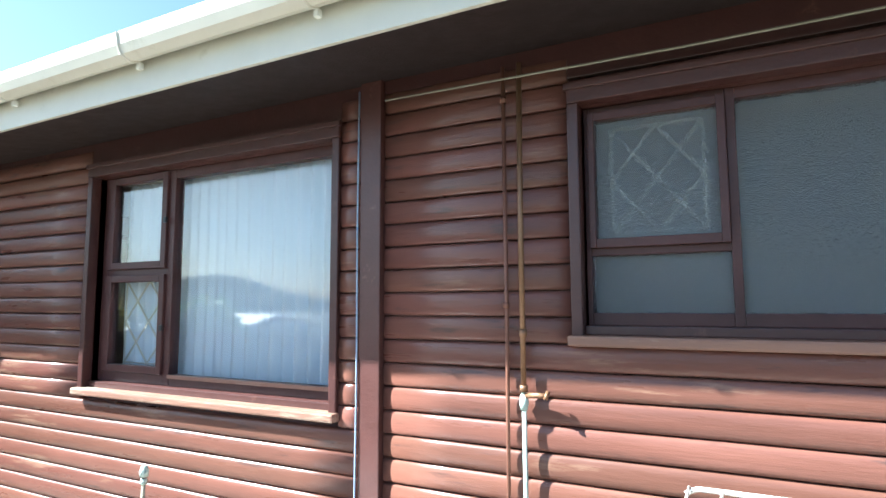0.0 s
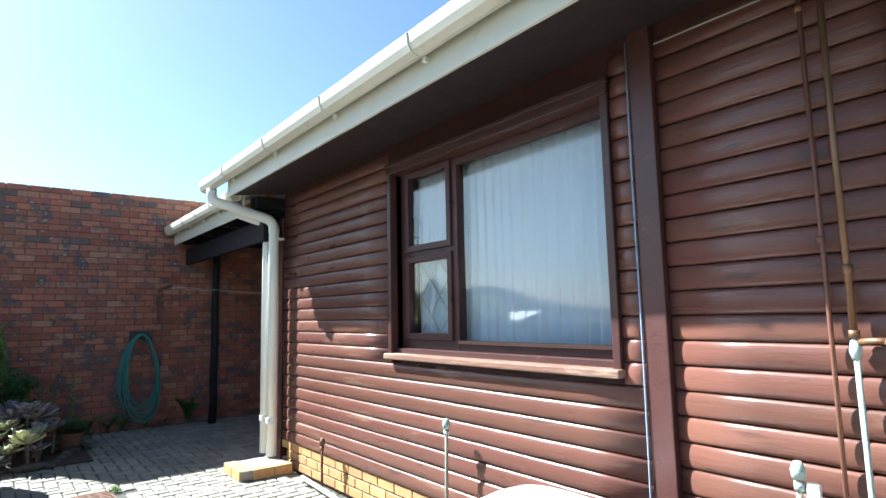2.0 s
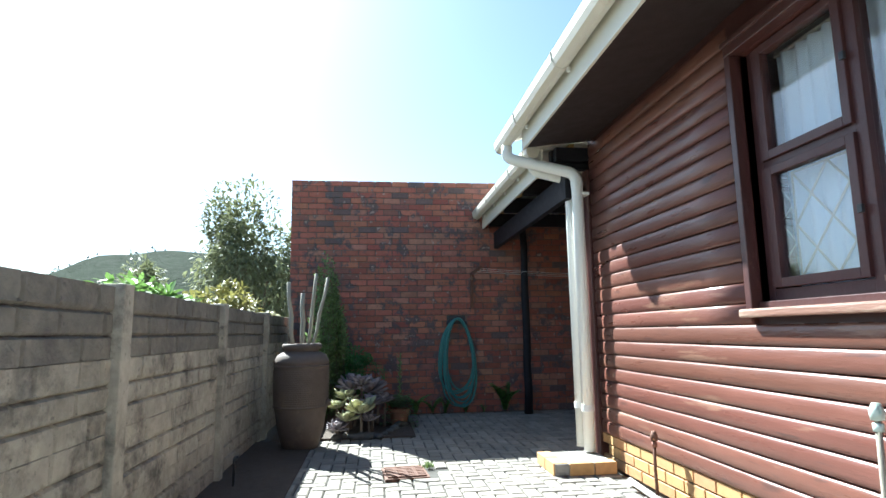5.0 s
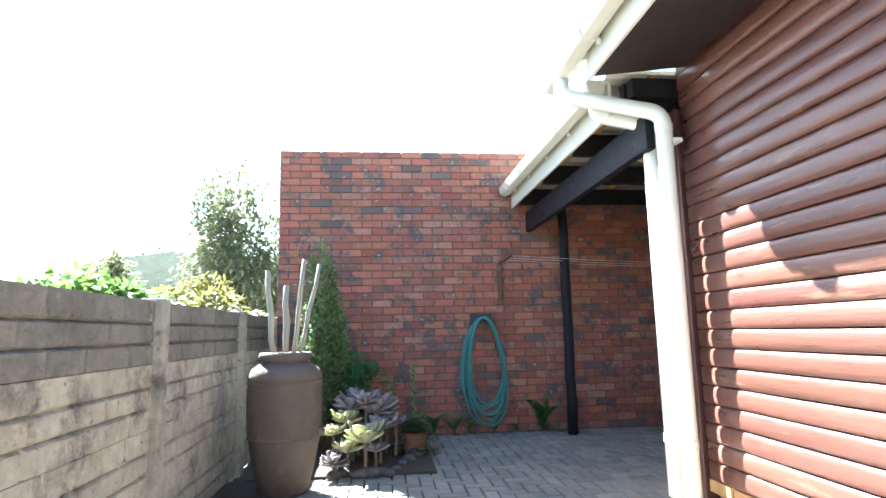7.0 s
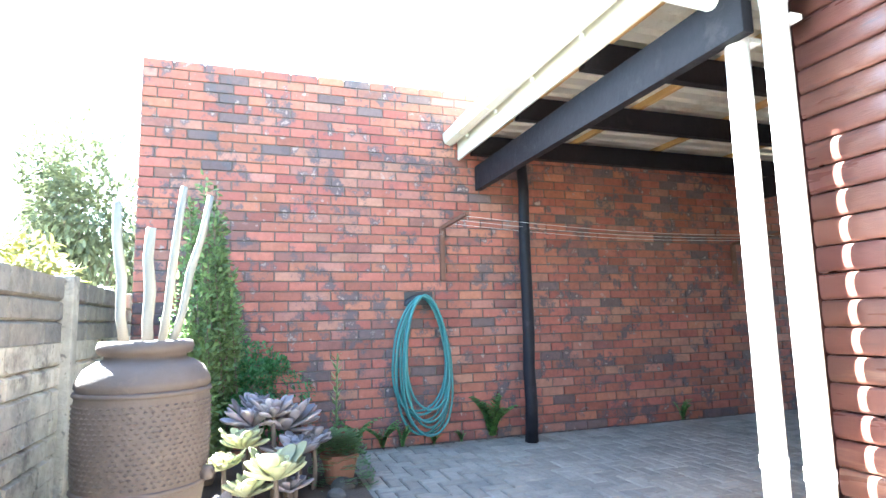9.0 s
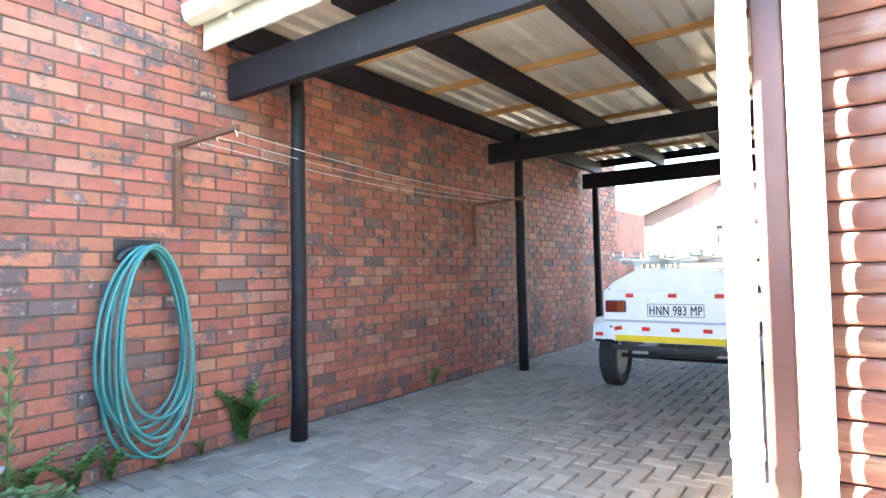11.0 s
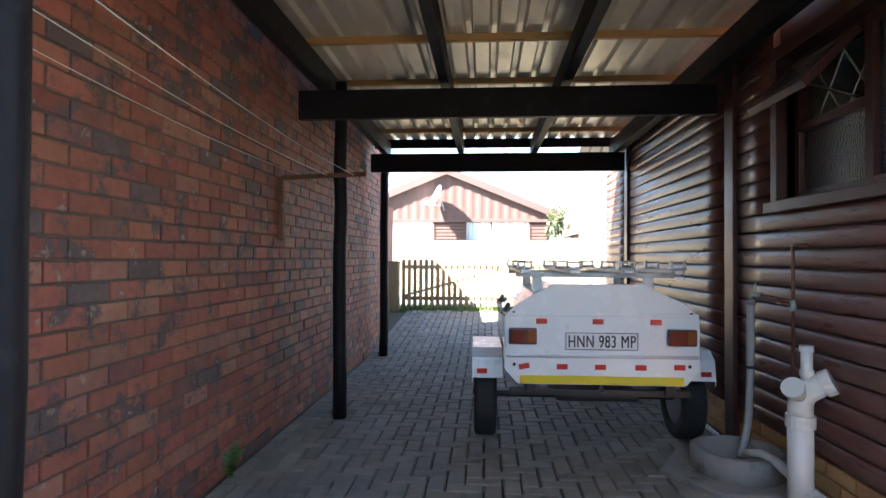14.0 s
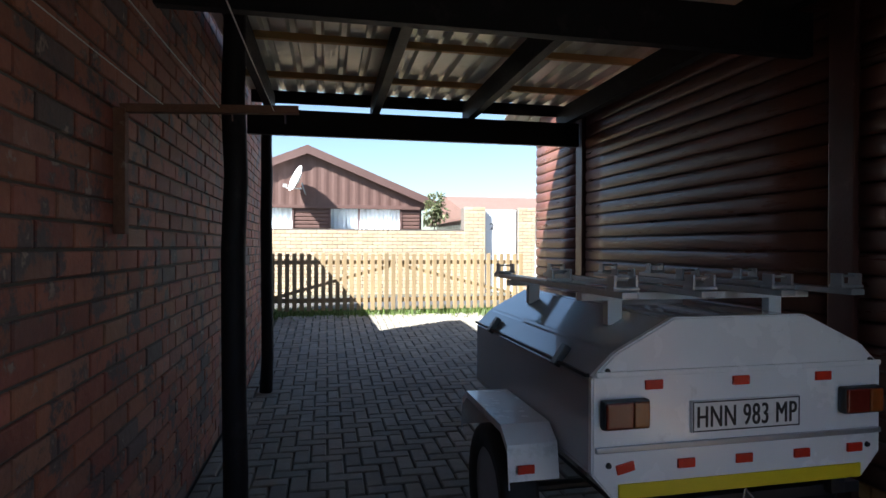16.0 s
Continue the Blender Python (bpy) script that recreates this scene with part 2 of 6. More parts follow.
L_TREE = leaf_mat("tree_leaf", (0.17, 0.185, 0.095))
L_BRIGHT = leaf_mat("bright_leaf", (0.15, 0.25, 0.065))
L_YELLOW = leaf_mat("yellow_leaf", (0.23, 0.215, 0.065))
L_HILL = leaf_mat("hill_leaf", (0.036, 0.050, 0.028), trans=0.0)
L_GREY = leaf_mat("grey_succulent_leaf", (0.30, 0.265, 0.275), 0.4, 0.15)
L_PALE = leaf_mat("pale_succulent_leaf", (0.46, 0.46, 0.27), 0.4, 0.25)
L_FERN = leaf_mat("fern_leaf", (0.14, 0.27, 0.075))
L_GRASS = leaf_mat("grass_blade", (0.13, 0.19, 0.05))
M_BARK = mat("bark", (0.17, 0.13, 0.095), 0.9, vary=0.3, scale=16, bump=0.6, bump_scale=40)


# ---- mesh helpers ----
def link(name, bm, material, parent=None, label="", smooth=False):
    me = bpy.data.meshes.new(name)
    bm.to_mesh(me)
    bm.free()
    for m in (material if isinstance(material, (list, tuple)) else [material]):
        me.materials.append(m)
    if smooth:
        for p in me.polygons:
            p.use_smooth = True
    ob = new(name, me)
    ob.parent = parent
    if label:
        ob["label"] = label
    return ob


def part(name, bm, material, parent, label="", smooth=False):
    return link(name, bm, material, parent, label, smooth)


def empty(name, loc, label, category, group="", rz=0.0, kind=""):
    ob = new(name)
    ob.empty_display_size = 0.1
    ob.matrix_world = pose(*loc, 0, 0, rz)
    return tagged(ob, label, category, group, kind)


def box(bm, x0, x1, y0, y1, z0, z1, bevel=0.0, m=None):
    r = bmesh.ops.create_cube(bm, size=1.0)
    vs = r["verts"]
    for v in vs:
        v.co = Vector(((x0 + x1) / 2 + v.co.x * (x1 - x0), (y0 + y1) / 2 + v.co.y * (y1 - y0), (z0 + z1) / 2 + v.co.z * (z1 - z0)))
    if bevel:
        es = list({e for v in vs for e in v.link_edges})
        r = bmesh.ops.bevel(bm, geom=es, offset=bevel, segments=2, affect="EDGES", profile=0.6)
        vs = list({v for v in r["verts"]} | {v for v in vs if v.is_valid})
    if m is not None:
        bmesh.ops.transform(bm, matrix=m, verts=[v for v in vs if v.is_valid])
    return bm


def boxm(x0, x1, y0, y1, z0, z1, bevel=0.0):
    return box(bmesh.new(), x0, x1, y0, y1, z0, z1, bevel)


def sweep(bm, pts, radii, seg=10, caps=True):
    """A tube along points, with a radius or a list of radii."""
    pts = [Vector(p) for p in pts]
    if isinstance(radii, (int, float)):
        radii = [radii] * len(pts)
    rings, up = [], None
    for i, p in enumerate(pts):
        d = (pts[min(i + 1, len(pts) - 1)] - pts[max(i - 1, 0)]).normalized()
        if up is None:
            up = d.orthogonal().normalized()
        up = (up - d * up.dot(d)).normalized()
        side = d.cross(up)
        rings.append([bm.verts.new(p + radii[i] * (math.cos(a) * up + math.sin(a) * side)) for a in (2 * math.pi * k / seg for k in range(seg))])
    for a, b in zip(rings, rings[1:]):
        for k in range(seg):
            bm.faces.new((a[k], a[(k + 1) % seg], b[(k + 1) % seg], b[k]))
    if caps:
        bm.faces.new(rings[0][::-1])
        bm.faces.new(rings[-1])
    return bm


def bend(pts, n=5, r=0.08):
    """Points of a path with its corners rounded."""
    pts = [Vector(p) for p in pts]
    out = [pts[0]]
    for a, b, c in zip(pts, pts[1:], pts[2:]):
        d0, d1 = (a - b), (c - b)
        k0, k1 = min(r, d0.length * 0.49), min(r, d1.length * 0.49)
        p0, p1 = b + d0.normalized() * k0, b + d1.normalized() * k1
        for i in range(n + 1):
            t = i / n
            out.append((1 - t) ** 2 * p0 + 2 * t * (1 - t) * b + t * t * p1)
    out.append(pts[-1])
    return out


def lathe(bm, profile, seg=32, centre=(0, 0, 0), wob=0.0):
    """A turned body: profile of (radius, height)."""
    c = Vector(centre)
    rings = []
    for r, z in profile:
        rings.append([bm.verts.new(c + Vector((r * math.cos(a) * (1 + wob * math.sin(3 * a + z * 5)), r * math.sin(a), z))) for a in (2 * math.pi * k / seg for k in range(seg))])
    for a, b in zip(rings, rings[1:]):
        for k in range(seg):
            bm.faces.new((a[k], a[(k + 1) % seg], b[(k + 1) % seg], b[k]))
    bm.faces.new(rings[0][::-1])
    bm.faces.new(rings[-1])
    return bm


def prism(bm, outline, y0, y1):
    """An outline of (x, z) pushed from y0 to y1."""
    a = [bm.verts.new((x, y0, z)) for x, z in outline]
    b = [bm.verts.new((x, y1, z)) for x, z in outline]
    n = len(outline)
    for k in range(n):
        bm.faces.new((a[k], a[(k + 1) % n], b[(k + 1) % n], b[k]))
    bm.faces.new(a[::-1])
    bm.faces.new(b)
    bmesh.ops.recalc_face_normals(bm, faces=bm.faces)
    return bm


def structure(name, bm, material, label, category="wall"):
    return tagged(link(name, bm, material), label, category, kind="structure")


# ---- plan ----
BX = -9.29        # face of the brick wall, along y
SX = -6.11        # face of the house's side wall, along y
WY = 2.952        # face of the house's front wall, along x
HOUSE_E, HOUSE_N = 6.0, 10.1
PITCH, LOGS_Z = 0.108, 0.24
FY = -0.13        # face of the precast fence


def rise(y):
    return 0.0 if y < 8.6 else min(0.26, (y - 8.6) / 4.0 * 0.26)


# ground, one sheet to the horizon
bm = bmesh.new()
xs = [-3000, -200, -40, -14, BX, SX, 0, 8, 40, 200, 3000]
ys = [-3000, -200, -40, -6, 0, 4, 8.6, 9.6, 10.6, 12.6, 14, 20, 40, 200, 3000]
grid = [[bm.verts.new((x, y, rise(y) - 0.045)) for x in xs] for y in ys]
for j in range(len(ys) - 1):
    for i in range(len(xs) - 1):
        bm.faces.new((grid[j][i], grid[j][i + 1], grid[j + 1][i + 1], grid[j + 1][i]))
structure("ground", bm, M_GROUND, "dark garden earth running out to the horizon", "ground")

# ---- house: log walls ----
W1 = (-3.99, -2.04, 1.215, 2.535)     # bedroom window in the front wall: x0 x1 z0 z1
W2 = (-0.80, 1.65, 1.61, 2.515)     # bathroom window in the front wall
SW = (3.98, 5.28, 1.60, 2.42)      # side window: y0 y1 z0 z1
WALL_TOP = 2.78


def slab_with_holes(a0, a1, z0, z1, holes, put):
    """Boxes that fill a wall round its openings; put(a0, a1, z0, z1) makes one."""
    cuts = sorted({a0, a1, *[h[0] for h in holes], *[h[1] for h in holes]})
    for c0, c1 in zip(cuts, cuts[1:]):
        inside = [h for h in holes if h[0] <= c0 + 1e-6 and h[1] >= c1 - 1e-6]
        if inside:
            put(c0, c1, z0, inside[0][2])
            put(c0, c1, inside[0][3], z1)
        else:
            put(c0, c1, z0, z1)


bm = bmesh.new()
slab_with_holes(SX + 0.05, HOUSE_E, -0.05, WALL_TOP + 0.1, [W1, W2], lambda a, b, c, d: box(bm, a, b, WY + 0.05, WY + 0.2, c, d))
wall_front = structure("wall_front", bm, M_TRIM, "front wall of dark red-brown stained half-round logs")
bm = bmesh.new()
slab_with_holes(WY + 0.2, HOUSE_N, -0.05, WALL_TOP + 0.1, [SW], lambda a, b, c, d: box(bm, SX + 0.05, SX + 0.2, a, b, c, d))
wall_side = structure("wall_side", bm, M_TRIM, "side wall of dark stained half-round logs under the carport")
bm = bmesh.new()
box(bm, SX + 0.2, HOUSE_E, HOUSE_N - 0.15, HOUSE_N, -0.05, WALL_TOP)
structure("wall_back", bm, M_TRIM, "back wall of the log house")
bm = bmesh.new()
box(bm, HOUSE_E - 0.15, HOUSE_E, WY + 0.2, HOUSE_N - 0.15, -0.05, WALL_TOP)
structure("wall_east", bm, M_TRIM, "far end wall of the log house")
structure("floor", boxm(SX + 0.2, HOUSE_E - 0.15, WY + 0.2, HOUSE_N - 0.15, 0.2, 0.3), M_ROOM, "bare floor inside the house", "floor")
structure("ceiling", boxm(SX + 0.2, HOUSE_E - 0.15, WY + 0.2, HOUSE_N - 0.15, 2.62, 2.7), M_ROOM, "plain ceiling inside the house", "ceiling")
structure("wall_inner", boxm(SX + 0.2, HOUSE_E - 0.15, WY + 2.9, WY + 3.0, 0.3, 2.62), M_ROOM, "plain plastered inner wall")


def log_mesh(length, seed):
    """A half-round log board along x, bulging towards -y, its crown 45 mm proud of the wall."""
    rnd = random.Random(seed)
    bm = bmesh.new()
    n = 9
    cuts = max(2, int(length / 0.35))
    rows = []
    for i in range(cuts + 1):
        x = length * i / cuts
        dz, dy = rnd.uniform(-0.0012, 0.0012), rnd.uniform(-0.0015, 0.0015)
        end = 0.006 if i in (0, cuts) else 0.0
        ring = [bm.verts.new((x, 0.0, 0.002)), ]
        for k in range(n):
            a = math.pi * k / (n - 1)
            ring.append(bm.verts.new((x, -(0.026 + (0.020 - end) * math.sin(a) ** 0.6) + dy, PITCH / 2 - (PITCH / 2 - 0.002) * math.cos(a) + dz)))
        ring.append(bm.verts.new((x, 0.0, PITCH - 0.002)))
        rows.append(ring)
    for a, b in zip(rows, rows[1:]):
        for k in range(len(a) - 1):
            bm.faces.new((a[k], b[k], b[k + 1], a[k + 1]))
    bm.faces.new(rows[0])
    bm.faces.new(rows[-1][::-1])
    bmesh.ops.recalc_face_normals(bm, faces=bm.faces)
    me = bpy.data.meshes.new("log")
    bm.to_mesh(me)
    bm.free()
    me.materials.append(M_LOG)
    for p in me.polygons:
        p.use_smooth = len(p.vertices) == 4
    return me


def logs(parent, start, end, turn, holes, seed):
    """Courses of log boards from start to end along one wall, cut at the holes."""
    cache = {}
    for k in range(int((WALL_TOP + 0.02 - LOGS_Z) / PITCH)):
        z = LOGS_Z + k * PITCH
        spans = [(start, end)]
        for h in holes:
            if z + PITCH > h[2] + 0.01 and z < h[3] - 0.01:
                spans = [s for a, b in spans for s in ((a, min(b, h[0])), (max(a, h[1]), b)) if s[1] - s[0] > 0.02]
        for a, b in spans:
            key = (round(a, 3), round(b, 3), k % 3)
            if key not in cache:
                cache[key] = log_mesh(b - a, seed + len(cache))
            ob = new("log", cache[key])
            ob.matrix_world = turn(a, b, z)
            ob.parent = parent


POSTS_FRONT = (-1.80,)
POSTS_SIDE = (5.92, 8.85)
front_turn = lambda a, b, z: pose(a, WY + 0.049, z)
side_turn = lambda a, b, z: pose(SX + 0.049, b, z, 0, 0, -90)
for a, b in ((SX + 0.035, -1.862), (-1.738, HOUSE_E)):
    logs(wall_front, a, b, front_turn, [(W1[0] - 0.045, W1[1] + 0.045, W1[2] - 0.06, 9), (W2[0] - 0.045, W2[1] + 0.045, W2[2] - 0.06, 9)], 11)
for a, b in ((WY + 0.055, 5.85), (5.99, 8.76), (8.94, HOUSE_N)):
    logs(wall_side, a, b, side_turn, [(SW[0] - 0.07, SW[1] + 0.07, SW[2] - 0.06, 9)], 57)
for x in POSTS_FRONT:
    part("post", boxm(x - 0.058, x + 0.058, WY - 0.02, WY + 0.05, 0.0, WALL_TOP + 0.05, 0.006), M_TRIM, wall_front)
for y in POSTS_SIDE:
    part("post", boxm(SX - 0.02, SX + 0.05, y - 0.07, y + 0.07, 0.0, WALL_TOP + 0.05, 0.006), M_TRIM, wall_side)
# timber post that closes the corner between the two walls
part("corner_post", boxm(SX - 0.105, SX - 0.006, WY + 0.0, WY + 0.09, 0.0, 2.52, 0.006), M_TRIM, wall_side, "brown stained corner post")
# flat board over the windows, up to the soffit
part("top_board", boxm(SX + 0.02, HOUSE_E, WY + 0.015, WY + 0.05, 2.632, WALL_TOP + 0.1, 0.004), M_JAMB, wall_front)

# ---- eaves and roof ----
FASCIA_Y, GUT_Z = 2.34, 2.80
EAVE_TILT = Matrix.Translation((-6.5, 0, 2.7)) @ pose(0, 0, 0, 0, -0.42, 0) @ Matrix.Translation((6.5, 0, -2.7))     # the eave falls towards its downpipe
bm = bmesh.new()
v = [bm.verts.new(p) for p in ((SX + 0.10, FASCIA_Y + 0.02, 2.67), (HOUSE_E + 0.3, FASCIA_Y + 0.02, 2.67), (HOUSE_E + 0.3, WY + 0.1, 2.76), (SX + 0.10, WY + 0.1, 2.76))]
w = [bm.verts.new(q.co + Vector((0, 0, 0.02))) for q in v]
bm.faces.new(v[::-1]); bm.faces.new(w)
for k in range(4):
    bm.faces.new((v[k], v[(k + 1) % 4], w[(k + 1) % 4], w[k]))
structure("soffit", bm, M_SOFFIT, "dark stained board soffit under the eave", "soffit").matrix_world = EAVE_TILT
structure("fascia", boxm(SX + 0.10, HOUSE_E + 0.3, FASCIA_Y, FASCIA_Y + 0.02, 2.645, 2.86, 0.003), M_WHITE, "white painted fascia board along the eave", "fascia").matrix_world = EAVE_TILT


def roof_sheet(bm, x0, x1, y0, y1, z0, z1, along="y", pitch=0.1715, h=0.036):
    """Box-ribbed sheet from (y0, z0) to (y1, z1), ribs along y."""
    n = int((x1 - x0) / pitch)
    prof = []
    for k in range(n):
        x = x0 + k * pitch
        prof += [(x, 0), (x + 0.095, 0), (x + 0.113, h), (x + 0.150, h), (x + 0.168, 0)]
    a = [bm.verts.new((x, y0, z0 + z)) for x, z in prof]
    b = [bm.verts.new((x, y1, z1 + z)) for x, z in prof]
    for k in range(len(prof) - 1):
        bm.faces.new((a[k], a[k + 1], b[k + 1], b[k]))
    return bm


def thick(ob, t):
    md = ob.modifiers.new("thickness", "SOLIDIFY")
    md.thickness = t
    return ob


bm = roof_sheet(bmesh.new(), SX - 0.44, HOUSE_E + 0.3, FASCIA_Y - 0.06, 6.4, 2.88, 4.08)
thick(structure("roof", bm, M_ROOF, "light grey ribbed sheet roof of the house", "roof"), 0.003).matrix_world = EAVE_TILT
bm = roof_sheet(bmesh.new(), SX - 0.3, HOUSE_E + 0.3, 6.4, HOUSE_N + 0.6, 4.08, 2.82)
thick(structure("roof", bm, M_ROOF, "light grey ribbed sheet roof of the house, rear slope", "roof"), 0.003)
prof = [(WY, WALL_TOP), (6.4, 4.02), (HOUSE_N, WALL_TOP)]
bm = bmesh.new()
a = [bm.verts.new((SX + 0.06, y, z)) for y, z in prof]
b = [bm.verts.new((SX + 0.2, y, z)) for y, z in prof]
bm.faces.new(a); bm.faces.new(b[::-1])
for k in range(3):
    bm.faces.new((a[k], a[(k + 1) % 3], b[(k + 1) % 3], b[k]))
bmesh.ops.recalc_face_normals(bm, faces=bm.faces)
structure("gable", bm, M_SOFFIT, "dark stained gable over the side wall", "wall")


def gutter(name, x0, x1, y, z, label, brackets):
    """A half-round gutter along x, with end caps, joints and brackets."""
    g = empty(name, (x0, y, z), label, "gutter", kind="structure")
    bm = bmesh.new()
    prof = [(-0.062, 0.062), (-0.068, 0.055), (-0.062, 0.0), (-0.045, -0.038), (0.0, -0.055), (0.045, -0.038), (0.058, 0.0), (0.058, 0.06)]
    rows = [[bm.verts.new((x, dy, dz)) for dy, dz in prof] for x in (0.0, x1 - x0)]
    for k in range(len(prof) - 1):
        bm.faces.new((rows[0][k], rows[0][k + 1], rows[1][k + 1], rows[1][k]))
    bm.faces.new(rows[0]); bm.faces.new(rows[1][::-1])
    bmesh.ops.recalc_face_normals(bm, faces=bm.faces)
    thick(part("channel", bm, M_WHITE, g), 0.003)
    for x in brackets:
        bm = bmesh.new()
        sweep(bm, [(x - x0, dy * 1.03, dz * 1.03) for dy, dz in prof[1:]], 0.006, 6)
        part("bracket", bm, M_WHITE, g)
        part("bracket_clip", boxm(x - x0 - 0.012, x - x0 + 0.012, 0.035, 0.06, -0.075, -0.045, 0.003), M_PVC, g)
    return g


eave_gutter = gutter("gutter", SX - 0.41, HOUSE_E + 0.3, FASCIA_Y - 0.07, GUT_Z + 0.025, "white half-round gutter along the house eave", [-5.75 + 1.03 * k for k in range(11)])
eave_gutter.matrix_world = EAVE_TILT @ eave_gutter.matrix_world
structure("carport_fascia", boxm(BX + 0.03, SX - 0.2, 2.60, 2.62, 2.545, 2.77, 0.003), M_WHITE, "white painted fascia on the carport", "fascia")
gutter("gutter", BX + 0.01, SX - 0.22, 2.53, 2.74, "white half-round gutter along the carport front", [BX + 0.35 + 0.62 * k for k in range(5)])


def downpipe(pts, label):
    d = empty("downpipe", (pts[-1][0], pts[-1][1], pts[-1][2]), label, "downpipe", "downpipes at the house corner")
    o = Vector(pts[-1])
    bm = bmesh.new()
    sweep(bm, [Vector(p) - o for p in bend(pts, 6, 0.09)], 0.051, 18)
    part("pipe", bm, M_PVC, d, smooth=True)
    for z in (0.42, 2.34):
        bm = bmesh.new()
        sweep(bm, [(0, 0, z - o.z), (0, 0, z + 0.05 - o.z)], 0.055, 18)
        part("socket", bm, M_PVC, d, smooth=False)
    bm = boxm(-0.054, 0.054, 0.03, 0.09, 2.26 - o.z, 2.285 - o.z, 0.003)
    part("bracket", bm, M_PVC, d)
    return d


downpipe([(SX - 0.18, 2.27, 2.775), (SX - 0.18, 2.27, 2.66), (SX + 0.06, 2.835, 2.46), (SX + 0.06, 2.835, 0.10)], "white plastic downpipe bent back from the house gutter")
downpipe([(SX - 0.30, 2.55, 2.68), (SX - 0.30, 2.55, 2.58), (SX - 0.155, 2.85, 2.46), (SX - 0.155, 2.85, 0.10)], "white plastic downpipe from the carport gutter")

# ---- windows ----
def frame_bars(parent, bars, y0, y1, material=M_FRAME, name="frame_bar"):
    for x0, x1, z0, z1 in bars:
        part(name, boxm(x0, x1, y0, y1, z0, z1, 0.004), material, parent)


def surround(name, x0, x1, z0, z1, label, sill_out=0.05):
    w = empty(name, ((x0 + x1) / 2, WY, z0), label, "window", kind="structure")
    w.matrix_world = Matrix.Identity(4)
    t = 0.045
    part("jamb", boxm(x0 - t, x0 + 0.0, WY - 0.012, WY + 0.19, z0 - 0.04, z1 + 0.0, 0.006), M_JAMB, w)
    part("jamb", boxm(x1 - 0.0, x1 + t, WY - 0.012, WY + 0.19, z0 - 0.04, z1 + 0.0, 0.006), M_JAMB, w)
    part("head", boxm(x0 - t, x1 + t, WY - 0.014, WY + 0.19, z1 + 0.001, z1 + 0.08, 0.006), M_JAMB, w)
    part("sill", boxm(x0 - t - 0.01, x1 + t + 0.01, WY - sill_out, WY + 0.09, z0 - 0.078, z0 - 0.036, 0.010), M_SILL, w, "weathered wooden sill")
    part("sub_sill", boxm(x0, x1, WY + 0.03, WY + 0.19, z0 - 0.036, z0 - 0.001, 0.004), M_JAMB, w)
    part("head_moulding", boxm(x0 - t - 0.01, x1 + t + 0.01, WY - 0.026, WY + 0.0, z1 + 0.055, z1 + 0.085, 0.006), M_JAMB, w)
    return w


def pane(parent, x0, x1, z0, z1, y, material):
    ob = part("pane", boxm(x0, x1, y, y + 0.005, z0, z1), material, parent)
    ob.visible_shadow = False
    return ob


x0, x1, z0, z1 = W1
w = surround("window_1", x0, x1, z0, z1, "stained wooden window with two small lights and one large pane")
xm = -3.365
yf = WY + 0.09
frame_bars(w, [(x0, x0 + 0.05, z0, z1), (xm, xm + 0.055, z0, z1), (x1 - 0.03, x1, z0, z1)], yf, yf + 0.07)
frame_bars(w, [(x0 + 0.05, xm, z0, z0 + 0.06), (xm + 0.055, x1 - 0.03, z0, z0 + 0.065), (x0 + 0.05, xm, z1 - 0.03, z1), (xm + 0.055, x1 - 0.03, z1 - 0.055, z1), (x0 + 0.05, xm, 1.885, 1.925)], yf + 0.002, yf + 0.066)
part("glazing_bead", boxm(xm + 0.055, x1 - 0.03, yf - 0.012, yf + 0.001, z0 + 0.045, z0 + 0.068, 0.003), M_SILL, w, "sunlit pale glazing bead")
for a, b in ((1.925, z1 - 0.008), (z0 + 0.065, 1.885)):
    xa, xb = x0 + 0.055, xm
    frame_bars(w, [(xa, xa + 0.065, a, b), (xb - 0.045, xb, a, b), (xa + 0.065, xb - 0.045, a, a + 0.045), (xa + 0.065, xb - 0.045, b - 0.042, b)], yf - 0.018, yf + 0.035, name="sash_bar")
    pane(w, xa + 0.06, xb - 0.04, a + 0.04, b - 0.038, yf + 0.01, M_GLASS)
for z in (1.56, 2.22):
    part("stay", boxm(xm - 0.012, xm + 0.012, yf - 0.032, yf - 0.016, z - 0.018, z + 0.018, 0.003), M_BLACK, w)
pane(w, xm + 0.05, x1 - 0.025, z0 + 0.06, z1 - 0.05, yf + 0.03, M_GLASS)


